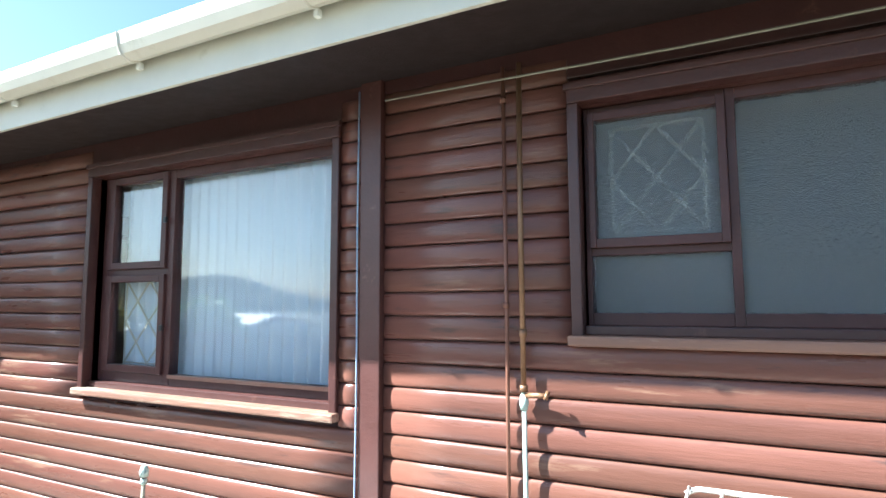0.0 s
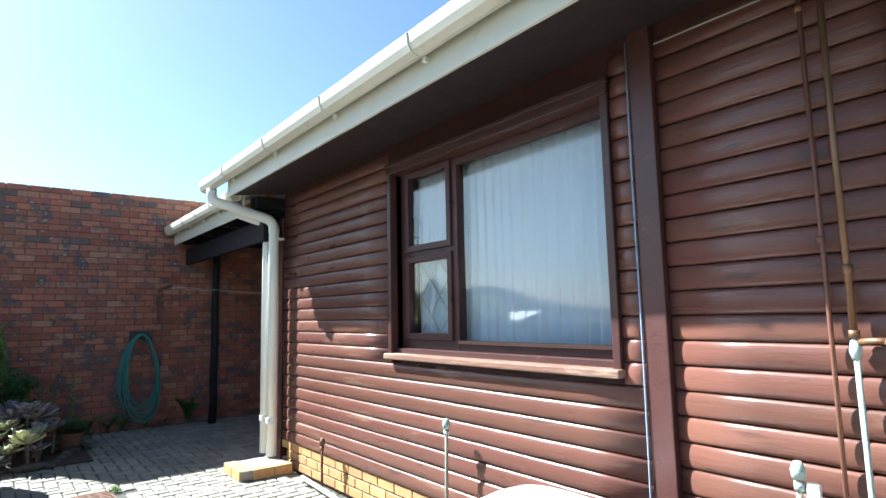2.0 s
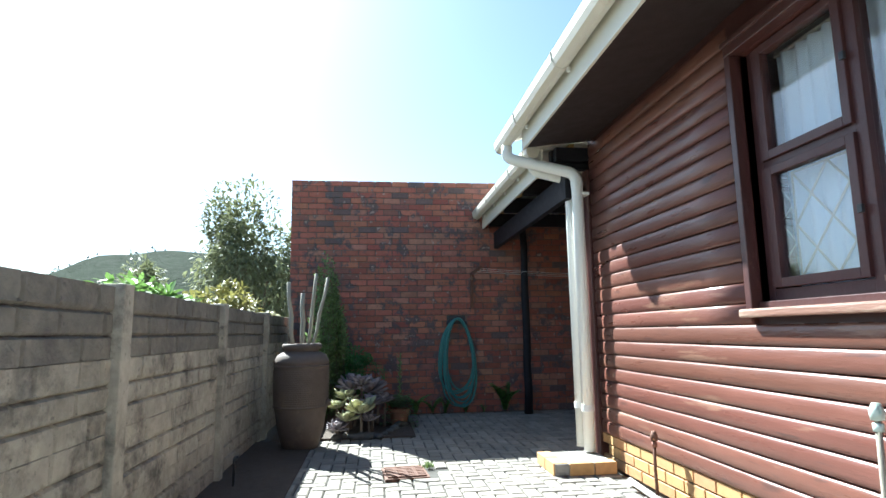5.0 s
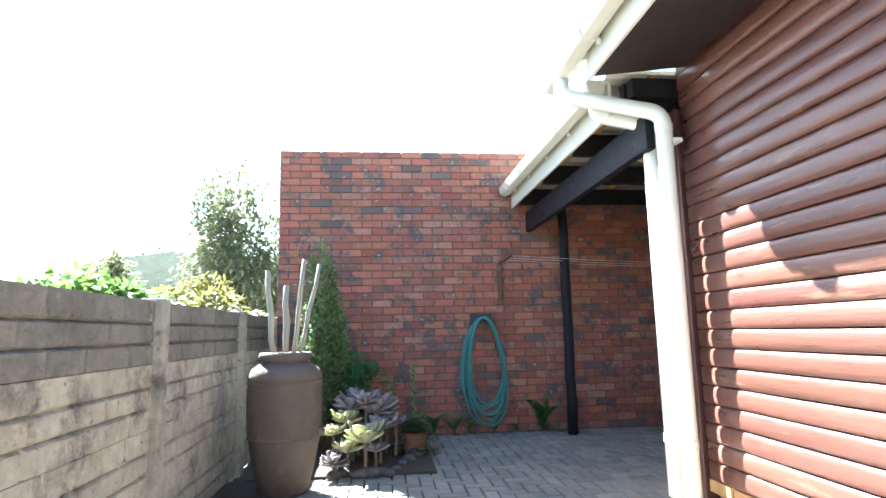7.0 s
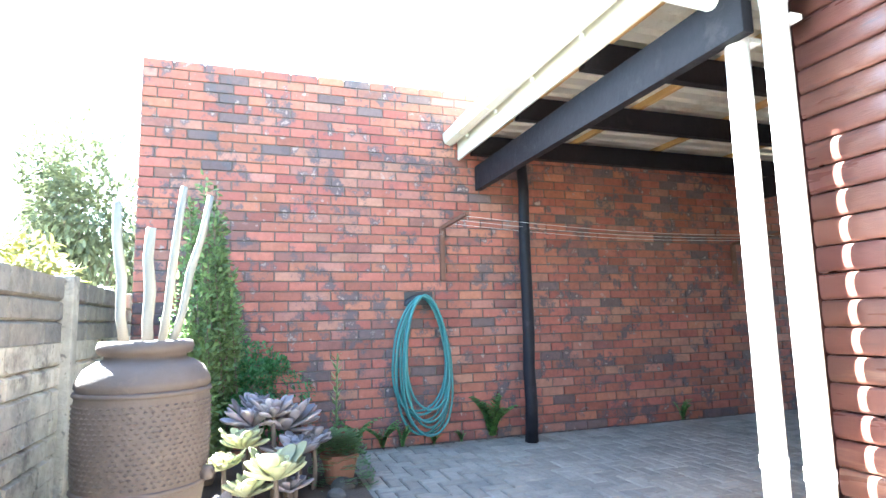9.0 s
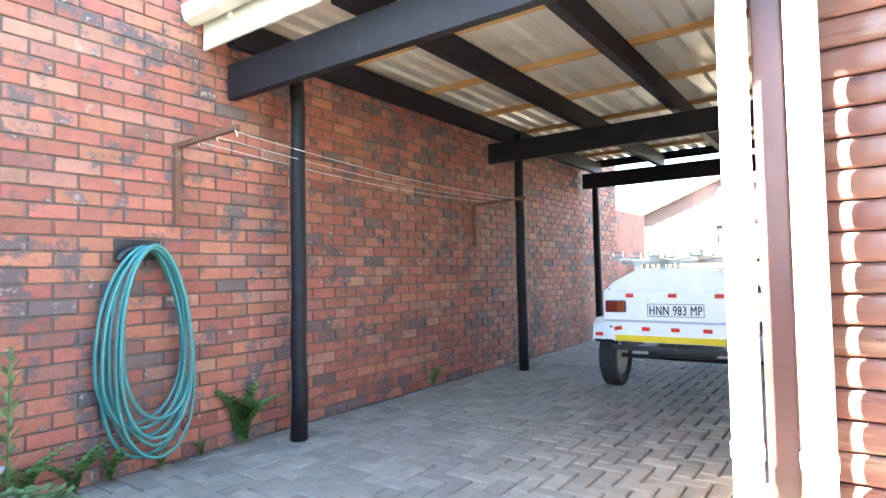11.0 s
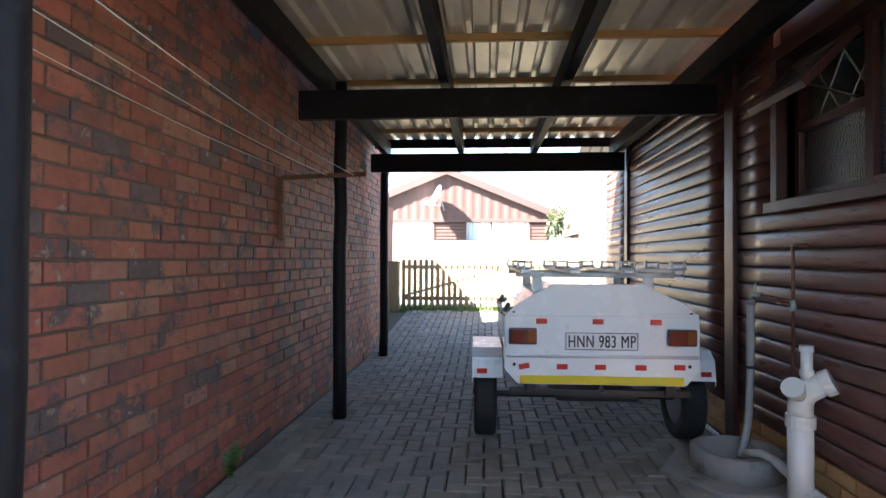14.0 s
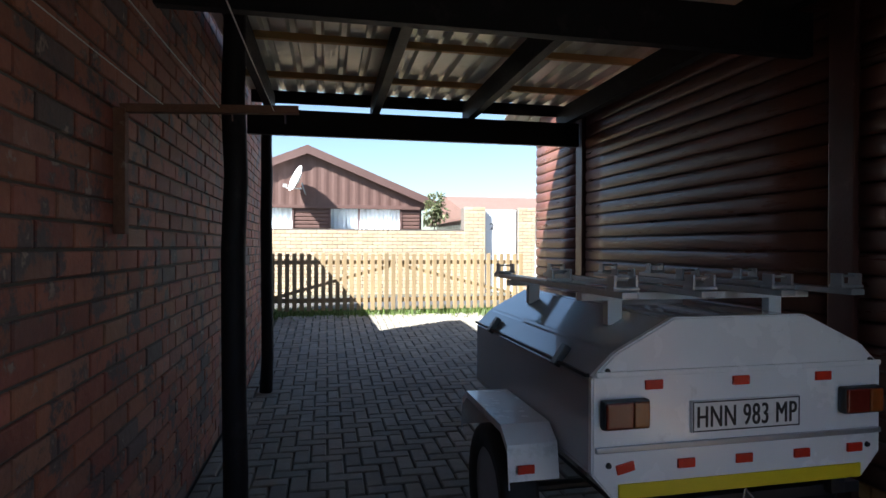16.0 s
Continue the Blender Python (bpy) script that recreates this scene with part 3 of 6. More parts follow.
def curtain(x0, x1, z0, z1, y, seed, label):
    rnd = random.Random(seed)
    bm = bmesh.new()
    n, rows = int((x1 - x0) / 0.012), 8
    phase = [0.0]
    for i in range(n):
        phase.append(phase[-1] + 0.012 / rnd.choice((0.06, 0.08, 0.11, 0.14)) * 2 * math.pi)
    amp = [0.042 + 0.018 * math.sin(i * 0.031 + seed) for i in range(n + 1)]
    grid = [[bm.verts.new((x0 + i * 0.012, y + amp[i] * math.sin(phase[i] + 0.15 * math.sin(j + i * 0.01)) * (0.6 + 0.4 * j / rows), z1 - (z1 - z0) * j / rows)) for i in range(n + 1)] for j in range(rows + 1)]
    for j in range(rows):
        for i in range(n):
            bm.faces.new((grid[j][i], grid[j + 1][i], grid[j + 1][i + 1], grid[j][i + 1]))
    c = empty("curtain", ((x0 + x1) / 2, y, z1), label, "curtain")
    c.matrix_world = Matrix.Identity(4)
    part("cloth", bm, M_CURTAIN, c, smooth=True)
    bm = bmesh.new()
    sweep(bm, [(x0 - 0.012, y, z1 + 0.01), (x1 + 0.012, y, z1 + 0.01)], 0.01, 8)
    part("rail", bm, M_WHITE, c)
    for x in (x0, x1):
        part("rail_bracket", boxm(x - 0.01, x + 0.01, y - 0.004, y + 0.004, z1 + 0.016, z1 + 0.034), M_WHITE, c)
    return c


curtain(W1[0] + 0.06, W1[1] - 0.035, 1.222, 2.50, WY + 0.222, 3, "bluish-white pleated net curtain drawn behind the window")


def lattice(x0, x1, z0, z1, y, material, label):
    """A diamond burglar bar grid of thin flat bars."""
    g = empty("burglar_bars", ((x0 + x1) / 2, y, z0), label, "burglar bars")
    g.matrix_world = Matrix.Identity(4)
    bars = [((x0, z0), (x1, z0)), ((x0, z1), (x1, z1)), ((x0, z0), (x0, z1)), ((x1, z0), (x1, z1))]
    w_, h_ = (x1 - x0) / 2, (z1 - z0) / 2
    for i in range(2):
        for j in range(2):
            a, b = x0 + i * w_, z0 + j * h_
            bars += [((a, b), (a + w_, b + h_)), ((a + w_, b), (a, b + h_))]
    for (a, b), (c, d) in bars:
        bm = bmesh.new()
        sweep(bm, [(a, y, b), (c, y, d)], 0.0055, 6)
        part("bar", bm, material, g)
    return g


lattice(x0 + 0.12, xm - 0.05, z0 + 0.11, z0 + 0.64, yf + 0.10, M_WHITE, "white diamond burglar bars behind the small light")

x0, x1, z0, z1 = W2
w = surround("window_2", x0, x1, z0, z1, "stained wooden bathroom window with patterned glass")
xm = -0.264
frame_bars(w, [(x0, x0 + 0.02, z0, z1), (xm, xm + 0.034, z0, z1), (x1 - 0.05, x1, z0, z1)], yf, yf + 0.07)
frame_bars(w, [(x0 + 0.02, xm, z0, z0 + 0.05), (xm + 0.034, x1 - 0.05, z0, z0 + 0.05), (x0 + 0.02, xm, z1 - 0.03, z1), (xm + 0.034, x1 - 0.05, z1 - 0.045, z1), (x0 + 0.02, xm, 1.892, 1.925)], yf + 0.002, yf + 0.066)
a, b, xa, xb = 1.922, z1 - 0.03, x0 + 0.02, xm
frame_bars(w, [(xa, xa + 0.027, a, b), (xb - 0.03, xb, a, b), (xa + 0.027, xb - 0.03, a, a + 0.038), (xa + 0.027, xb - 0.03, b - 0.035, b)], yf - 0.03, yf + 0.03, name="sash_bar")
pane(w, xa + 0.022, xb - 0.025, a + 0.033, b - 0.03, yf + 0.0, M_FROST)
pane(w, x0 + 0.015, xm + 0.005, z0 + 0.045, 1.895, yf + 0.03, M_FROST)
pane(w, xm + 0.03, x1 - 0.045, z0 + 0.045, z1 - 0.04, yf + 0.03, M_FROST)
lattice(-0.70, -0.345, 1.985, 2.425, yf + 0.06, M_WHITE, "white diamond burglar bars behind patterned glass")

# side window under the carport, one light pushed open
w = empty("window_3", (SX, (SW[0] + SW[1]) / 2, SW[2]), "dark stained side window with its top-hung light propped open", "window", kind="structure")
w.matrix_world = Matrix.Identity(4)
y0, y1, z0, z1 = SW
part("jamb", boxm(SX - 0.012, SX + 0.19, y0 - 0.07, y0, z0 - 0.04, z1, 0.005), M_FRAME, w)
part("jamb", boxm(SX - 0.012, SX + 0.19, y1, y1 + 0.07, z0 - 0.04, z1, 0.005), M_FRAME, w)
part("head", boxm(SX - 0.014, SX + 0.19, y0 - 0.07, y1 + 0.07, z1 + 0.001, z1 + 0.08, 0.005), M_FRAME, w)
part("sill", boxm(SX - 0.05, SX + 0.19, y0 - 0.08, y1 + 0.08, z0 - 0.07, z0 - 0.005, 0.008), M_FRAME, w)
ym = y0 + 0.62
for a, b, c, d in ((y0, y0 + 0.05, z0, z1), (ym, ym + 0.06, z0, z1), (y1 - 0.05, y1, z0, z1), (y0 + 0.05, ym, z0, z0 + 0.05), (ym + 0.06, y1 - 0.05, z0, z0 + 0.05), (y0 + 0.05, ym, z1 - 0.05, z1), (ym + 0.06, y1 - 0.05, z1 - 0.05, z1), (ym + 0.06, y1 - 0.05, z0 + 0.39, z0 + 0.44)):
    part("frame_bar", boxm(SX + 0.09, SX + 0.16, a, b, c, d, 0.004), M_FRAME, w)
for a, b, c, d in ((y0 + 0.05, ym, z0 + 0.05, z1 - 0.05), (ym + 0.06, y1 - 0.05, z0 + 0.05, z0 + 0.39)):
    part("pane", boxm(SX + 0.12, SX + 0.125, a, b, c, d), M_FROST, w).visible_shadow = False
tilt = pose(SX + 0.07, 0, z1 - 0.05, 0, 44, 0)
sash = bmesh.new()
hh = z1 - z0 - 0.45
for a, b, c, d in ((ym + 0.06, ym + 0.10, -hh, 0), (y1 - 0.09, y1 - 0.05, -hh, 0), (ym + 0.10, y1 - 0.09, -hh, -hh + 0.045), (ym + 0.10, y1 - 0.09, -0.04, 0)):
    box(sash, -0.02, 0.02, a, b, c, d)
bmesh.ops.transform(sash, matrix=tilt, verts=sash.verts)
sash_ob = part("open_sash", sash, M_FRAME, w, "open top-hung wooden sash")
gl = boxm(-0.003, 0.003, ym + 0.095, y1 - 0.085, -hh + 0.04, -0.035)
bmesh.ops.transform(gl, matrix=tilt, verts=gl.verts)
part("pane", gl, M_FROST, sash_ob).visible_shadow = False
bm = bmesh.new()
sweep(bm, [(SX + 0.10, ym + 0.12, z0 + 0.45), tilt @ Vector((0, ym + 0.12, -hh + 0.03))], 0.006, 6)
part("stay", bm, M_STEEL, sash_ob, "thin metal stay")
bars = empty("burglar_bars", (SX + 0.17, (ym + y1) / 2, z0), "thin diamond burglar bars behind the side window", "burglar bars")
bars.matrix_world = Matrix.Identity(4)
ya, yb, za, zb = ym + 0.08, y1 - 0.07, z0 + 0.06, z1 - 0.06
for (a, b), (c, d) in (((ya, za), (yb, zb)), ((yb, za), (ya, zb)), ((ya, (za + zb) / 2), ((ya + yb) / 2, zb)), (((ya + yb) / 2, zb), (yb, (za + zb) / 2)), (((ya + yb) / 2, za), (yb, (za + zb) / 2)), (((ya + yb) / 2, za), (ya, (za + zb) / 2))):
    bm = bmesh.new()
    sweep(bm, [(SX + 0.17, a, b), (SX + 0.17, c, d)], 0.005, 6)
    part("bar", bm, M_WHITE, bars)

# ---- brick wall of the neighbour, its core; the bricks come last ----
BW0, BW1, BWH = -0.075, 10.5, 3.238
wall_brick = structure("wall_brick", boxm(BX - 0.23, BX - 0.011, BW0, BW1, -0.05, BWH - 0.022), M_MORTAR, "tall wall of red and charcoal face brick")

# ---- precast fence ----
fence = empty("fence", (-6.2, FY, 0), "grey weathered precast concrete fence with slotted posts", "fence")
fence.matrix_world = Matrix.Identity(4)
FPOSTS = [-4.17 - 1.84 * k for k in range(3, -6, -1)]
for x in FPOSTS:
    part("post", boxm(x - 0.055, x + 0.055, FY - 0.085, FY + 0.04, -0.05, 1.335, 0.008), M_VIBRA, fence)


def fence_panel(seed, material):
    """A precast panel with uneven block-work cast into its face."""
    rnd = random.Random(seed)
    nx, nz, w_, h_ = 115, 25, 1.73, 0.3265
    joints = []
    for j in range(3):
        cuts, k = set(), rnd.randint(4, 20)
        depths, level = [], rnd.uniform(0.0, 0.006)
        for i in range(nx + 1):
            if i == k:
                cuts.add(i)
                k += rnd.randint(13, 28)
                level = rnd.uniform(0.0, 0.007)
            depths.append(level)
        joints.append((cuts, depths))
    bm = bmesh.new()
    front = []
    for j in range(nz + 1):
        row = []
        for i in range(nx + 1):
            band = min(2, j * 3 // (nz + 1))
            cuts, depths = joints[band]
            y = -depths[i] + 0.004 * noise.noise(Vector((i * 0.22, j * 0.35, seed * 7.3))) + 0.003 * noise.noise(Vector((i * 0.9, j * 0.9, seed * 3.1)))
            if i in cuts or j in (8, 16):
                y = -0.021 - 0.016 * abs(noise.noise(Vector((i * 0.4, j * 0.7, seed * 1.7))))
            row.append(bm.verts.new((-w_ / 2 + w_ * i / nx, y, 0.002 + h_ * j / nz)))
        front.append(row)
    for j in range(nz):
        for i in range(nx):
            bm.faces.new((front[j][i], front[j][i + 1], front[j + 1][i + 1], front[j + 1][i]))
    rim = [front[0][i] for i in range(nx + 1)] + [front[j][nx] for j in range(1, nz + 1)] + [front[nz][i] for i in range(nx - 1, -1, -1)] + [front[j][0] for j in range(nz - 1, 0, -1)]
    back = [bm.verts.new((v_.co.x, -0.06, v_.co.z)) for v_ in rim]
    for k in range(len(rim)):
        bm.faces.new((rim[k], back[k], back[(k + 1) % len(rim)], rim[(k + 1) % len(rim)]))
    bm.faces.new(back[::-1])
    me = bpy.data.meshes.new("panel")
    bm.to_mesh(me)
    bm.free()
    me.materials.append(material)
    return me


panels = [fence_panel(s, M_VIBRA) for s in range(4)]
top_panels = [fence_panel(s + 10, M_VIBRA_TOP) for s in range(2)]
for i, x in enumerate(FPOSTS[:-1]):
    for j in range(4):
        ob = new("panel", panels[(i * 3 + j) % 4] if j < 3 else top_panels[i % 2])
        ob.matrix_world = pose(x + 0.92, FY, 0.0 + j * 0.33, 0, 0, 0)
        ob.parent = fence

# ---- carport ----
def beam(name, x0, x1, y, z0, z1, t, label, group):
    b = link(name, boxm(x0, x1, y - t / 2, y + t / 2, z0, z1, 0.004), M_DARK)
    return tagged(b, label, "beam", group)


BEAMS = ((2.79, 2.26, 2.49), (6.10, 2.31, 2.53), (8.86, 2.32, 2.545))
for y, z0, z1 in BEAMS:
    beam("beam", BX + 0.05, SX - 0.03, y, z0, z1, 0.06, "black-stained timber cross beam of the carport", "carport beams")
POLES = ((-8.975, 3.12, 2.545), (-8.955, 6.26, 2.64), (-9.085, 8.96, 2.545))
for x, y, h in POLES:
    rnd = random.Random(int(y * 10))
    bm = bmesh.new()
    pts = [(rnd.uniform(-0.008, 0.008), rnd.uniform(-0.008, 0.008), h * k / 8) for k in range(9)]
    sweep(bm, pts, [0.056 - 0.001 * k + rnd.uniform(-0.0015, 0.0015) for k in range(9)], 14)
    ob = tagged(link("carport_pole", bm, M_DARK, smooth=True), "round black-painted gum pole standing on the paving", "pole", "carport poles")
    ob.location = (x, y, rise(y))
for x in (-9.06, -8.12, -7.22, -6.24):
    bm = boxm(x - 0.035, x + 0.035, 2.66, 9.08, 2.547, 2.725, 0.004)
    tagged(link("rafter", bm, M_DARK), "black-stained timber rafter of the carport roof", "rafter", "carport rafters")
tagged(link("wall_plate", boxm(-6.203, -6.115, 2.68, 9.08, 2.60, 2.724, 0.004), M_DARK), "black-stained timber plate along the top of the side wall", "beam")
for y in (2.85, 3.76, 4.72, 5.68, 6.64, 7.60, 8.50):
    bm = boxm(BX + 0.06, SX - 0.06, y - 0.022, y + 0.022, 2.727, 2.775, 0.003)
    tagged(link("batten", bm, M_PINE), "yellow pine batten under the roof sheets", "batten", "carport battens")
bm = roof_sheet(bmesh.new(), BX + 0.03, SX - 0.02, 2.56, 9.2, 2.777, 2.777)
thick(structure("carport_roof", bm, M_SHEET, "ribbed galvanised sheet roof of the carport", "roof"), 0.002)
tagged(link("end_board", boxm(BX + 0.05, SX - 0.05, 9.085, 9.11, 2.66, 2.775, 0.003), M_DARK), "black-stained board closing the carport roof edge", "board")

# ---- services on the front wall ----
def pipe_thing(name, runs, label, category, group="", seg=10):
    """A thing of pipe runs: (part name, points, radius, material)."""
    o = Vector(runs[0][1][-1])
    t = empty(name, o, label, category, group)
    for pname, pts, r, m in runs:
        bm = bmesh.new()
        sweep(bm, [Vector(p) - o for p in pts], r, seg)
        part(pname, bm, m, t, smooth=True)
    return t


PY = WY - 0.032
x = -1.116
pipe_thing("wall_pipe", [("pipe", [(x, PY + 0.01, 2.72), (x + 0.004, PY + 0.01, 1.5), (x, PY + 0.01, 0.0)], 0.0085, M_COPPER)]
           + [("coupling", [(x, PY + 0.01, z), (x, PY + 0.01, z + 0.025)], 0.014, M_COPPER) for z in (1.68, 2.56, 0.7)], "thin painted copper pipe running up the log wall", "pipe")
x = -1.040
pipe_thing("water_pipe", [("lower_pipe", [(x, PY, 1.36), (x + 0.004, PY, 0.7), (x, PY, 0.0)], 0.0095, M_VERDI),
           ("upper_pipe", [(x, PY, 2.72), (x - 0.003, PY, 2.0), (x, PY, 1.36)], 0.0115, M_BRASS),
           ("union", [(x, PY, 1.565), (x, PY, 1.595)], 0.017, M_BRASS), ("union", [(x, PY, 1.345), (x, PY, 1.37)], 0.017, M_BRASS),
           ("valve_body", [(x, PY, 1.27), (x, PY, 1.30), (x, PY, 1.335)], [0.013, 0.020, 0.014], M_VERDI),
           ("tap_arm", [(x, PY, 1.33), (x + 0.06, PY - 0.01, 1.335), (x + 0.10, PY - 0.02, 1.335)], 0.011, M_BRASS),
           ("tap_handle", [(x + 0.098, PY - 0.034, 1.325), (x + 0.104, PY - 0.012, 1.352)], 0.009, M_BRASS)],
           "old brass and verdigris water pipe with a stop tap", "pipe")


def standpipe(x, y, h, label, rust=False):
    m = M_COPPER if rust else M_VERDI
    pipe_thing("standpipe", [("pipe", [(x, y, h), (x - 0.01, y, h * 0.5), (x, y, 0.0)], 0.011, M_RUST if rust else M_STICK),
               ("cap", [(x, y, h - 0.01), (x, y, h + 0.02), (x, y, h + 0.05)], [0.022, 0.026, 0.014], M_RUST if rust else M_VERDI),
               ("collar", [(x, y, h - 0.05), (x, y, h - 0.02)], 0.018, m)], label, "standpipe", "standpipes along the log wall")


standpipe(-3.23, WY - 0.10, 0.76, "grey standpipe with a green corroded cap")
standpipe(-1.237, WY - 0.08, 0.86, "grey standpipe with a green corroded cap")
standpipe(-4.97, WY - 0.09, 0.38, "rusty standpipe with a seized tap", True)
pipe_thing("waste_pipe", [("pipe", bend([(-1.195, WY - 0.07, 0.84), (-1.195, WY - 0.07, 0.03), (-1.195, WY - 0.3, 0.03)], 5, 0.05), 0.024, M_PVC)], "short white plastic waste pipe beside the standpipe", "pipe")
pipe_thing("ground_pipe", [("pipe", [(-2.9, WY - 0.25, 0.03), (-4.0, WY - 0.2, 0.03), (-5.35, WY - 0.10, 0.035)], 0.02, M_CONC)], "grey pipe lying along the foot of the wall", "pipe")
pipe_thing("cable", [("cable", bend([(-1.864, WY - 0.024, 2.74), (-1.868, WY - 0.026, 2.1), (-1.864, WY - 0.025, 1.3), (-1.868, WY - 0.03, 0.5), (-1.86, WY - 0.06, 0.0)], 4, 0.2), 0.0045, mat("blue_cable", (0.30, 0.38, 0.52), 0.4, vary=0.1, bump=0.0))], "thin blue cable running down the post", "cable", seg=6)
pipe_thing("cable", [("cable", [(-1.70, WY - 0.05, 2.66), (-0.4, WY - 0.06, 2.645), (1.0, WY - 0.05, 2.66), (3.0, WY - 0.05, 2.66)], 0.005, M_STICK)], "thin pale cable clipped under the eave", "cable", seg=6)

# white fibreglass tub upside down by the wall
bm = bmesh.new()
n = 28
rings = []
for r, z in ((1.0, 0.0), (0.985, 0.05), (0.95, 0.20), (0.90, 0.33), (0.82, 0.39), (0.66, 0.42), (0.0001, 0.43)):
    rings.append([bm.verts.new((0.62 * r * math.copysign(abs(math.cos(a)) ** 0.6, math.cos(a)), 0.27 * r * math.copysign(abs(math.sin(a)) ** 0.6, math.sin(a)), z)) for a in (2 * math.pi * k / n for k in range(n))])
for a, b in zip(rings, rings[1:]):
    for k in range(n):
        bm.faces.new((a[k], a[(k + 1) % n], b[(k + 1) % n], b[k]))
bm.faces.new(rings[0][::-1])
tub = tagged(link("bathtub", bm, M_TRAILER, smooth=True), "white bathtub lying upside down beside the log wall", "bathtub")
tub.matrix_world = pose(-1.86, 2.42, 0.0, 0, 0, -4) @ Matrix.Diagonal((1, 1, 1.62, 1))

# outdoor sink against the fence
sink = empty("laundry_sink", (-2.80, 0.43, 0), "white outdoor laundry sink with two chrome taps by the fence", "sink", rz=-90)
bm = boxm(-0.28, 0.28, -0.28, 0.24, 0.20, 0.44, 0.03)
bmesh.ops.delete(bm, geom=[f for f in bm.faces if f.normal.z > 0.9 and f.calc_area() > 0.1], context="FACES")
box(bm, -0.25, 0.25, -0.25, 0.21, 0.23, 0.24)
part("basin", bm, M_TRAILER, sink)
for sx in (-0.22, 0.22):
    part("leg", boxm(sx - 0.05, sx + 0.05, -0.2, 0.2, 0.0, 0.21, 0.01), M_CONC, sink)
for sx in (-0.065, 0.065):
    bm = bmesh.new()
    sweep(bm, bend([(sx, -0.25, 0.43), (sx, -0.25, 0.555), (sx, -0.10, 0.555), (sx, -0.10, 0.50)], 4, 0.04), 0.012, 10)
    tap = part("tap", bm, M_STEEL, sink, "chrome tap", True)
    bm = bmesh.new()
    sweep(bm, [(sx, -0.25, 0.555), (sx, -0.25, 0.60)], [0.016, 0.01], 10)
    sweep(bm, [(sx - 0.03, -0.25, 0.60), (sx + 0.03, -0.25, 0.60)], 0.008, 8)
    sweep(bm, [(sx, -0.28, 0.60), (sx, -0.22, 0.60)], 0.008, 8)
    part("handle", bm, M_STEEL, tap, smooth=True)

pipe_thing("pipe_stub", [("pipe", bend([(-5.86, 0.06, 0.20), (-5.80, 0.05, 0.21), (-5.79, 0.05, 0.0)], 4, 0.03), 0.011, M_BLACK)], "bent black pipe stub rising beside the fence", "pipe")
rnd = random.Random(19)
bm = bmesh.new()
for i in range(70):
    a = rnd.uniform(0, 6.283)
    leaf_out = Vector((math.cos(a), math.sin(a), rnd.uniform(0.6, 2.0))).normalized()
    q = Vector((-6.17 + rnd.gauss(0, 0.03), 1.50 + rnd.gauss(0, 0.03), 0.0))
    w_ = Vector((-math.sin(a), math.cos(a), 0)) * 0.004
    ln = rnd.uniform(0.04, 0.09)
    bm.faces.new([bm.verts.new(v_) for v_ in (q - w_, q + w_, q + leaf_out * ln)])
tagged(link("weed", bm, L_GRASS), "small tuft of weed beside the drain grate", "weed", kind="stuff")

# folding airer near the wall
airer = empty("clothes_airer", (0.12, 2.62, 0), "white wire folding clothes airer by the log wall", "clothes airer")
for y in (-0.20, 0.20):
    bm = bmesh.new(); sweep(bm, bend([(-0.56, y, 1.06), (-0.53, y, 1.08), (0.56, y, 1.08)], 3, 0.02), 0.009, 8); part("rail", bm, M_PVC, airer, smooth=True)
for k in range(12):
    x = -0.55 + 0.1 * k
    bm = bmesh.new(); sweep(bm, [(x, -0.20, 1.083), (x, 0.20, 1.083)], 0.005, 6); part("wire", bm, M_PVC, airer, smooth=True)
for x in (-0.38, 0.38):
    for s_ in (-1, 1):
        bm = bmesh.new(); sweep(bm, [(x + 0.006 * s_, 0.19 * s_, 1.08), (x + 0.006 * s_, -0.22 * s_, 0.0)], 0.009, 8); part("leg", bm, M_PVC, airer, smooth=True)

# brick pedestal under the downpipes and drain grid
ped = empty("pedestal", (-5.91, 2.67, 0), "low yellow brick pedestal under the downpipes", "pedestal")
part("slab", boxm(-0.23, 0.22, -0.25, 0.22, 0.0, 0.085, 0.006), M_CONC, ped)
for i in range(2):
    part("brick", boxm(-0.24 + i * 0.228, -0.24 + i * 0.228 + 0.218, -0.262, -0.15, 0.0, 0.09, 0.005), M_YBRICK, ped)
for i in range(2):
    part("brick", boxm(0.125, 0.235, -0.14 + i * 0.2, 0.05 + i * 0.18, 0.0, 0.09, 0.005), M_YBRICK, ped)
grate = empty("drain_grate", (-6.0, 1.30, 0), "rusty cast grate over a yard drain", "drain", rz=4)
part("frame", boxm(-0.19, 0.19, -0.17, 0.17, -0.03, 0.008, 0.004), M_RUST, grate)
for i in range(7):
    part("bar", boxm(-0.165 + i * 0.05, -0.135 + i * 0.05, -0.15, 0.15, 0.008, 0.02, 0.003), M_RUST, grate)
for y in (-0.075, 0.0, 0.075):
    part("cross_bar", boxm(-0.17, 0.17, y - 0.014, y + 0.014, 0.006, 0.017, 0.003), M_RUST, grate)

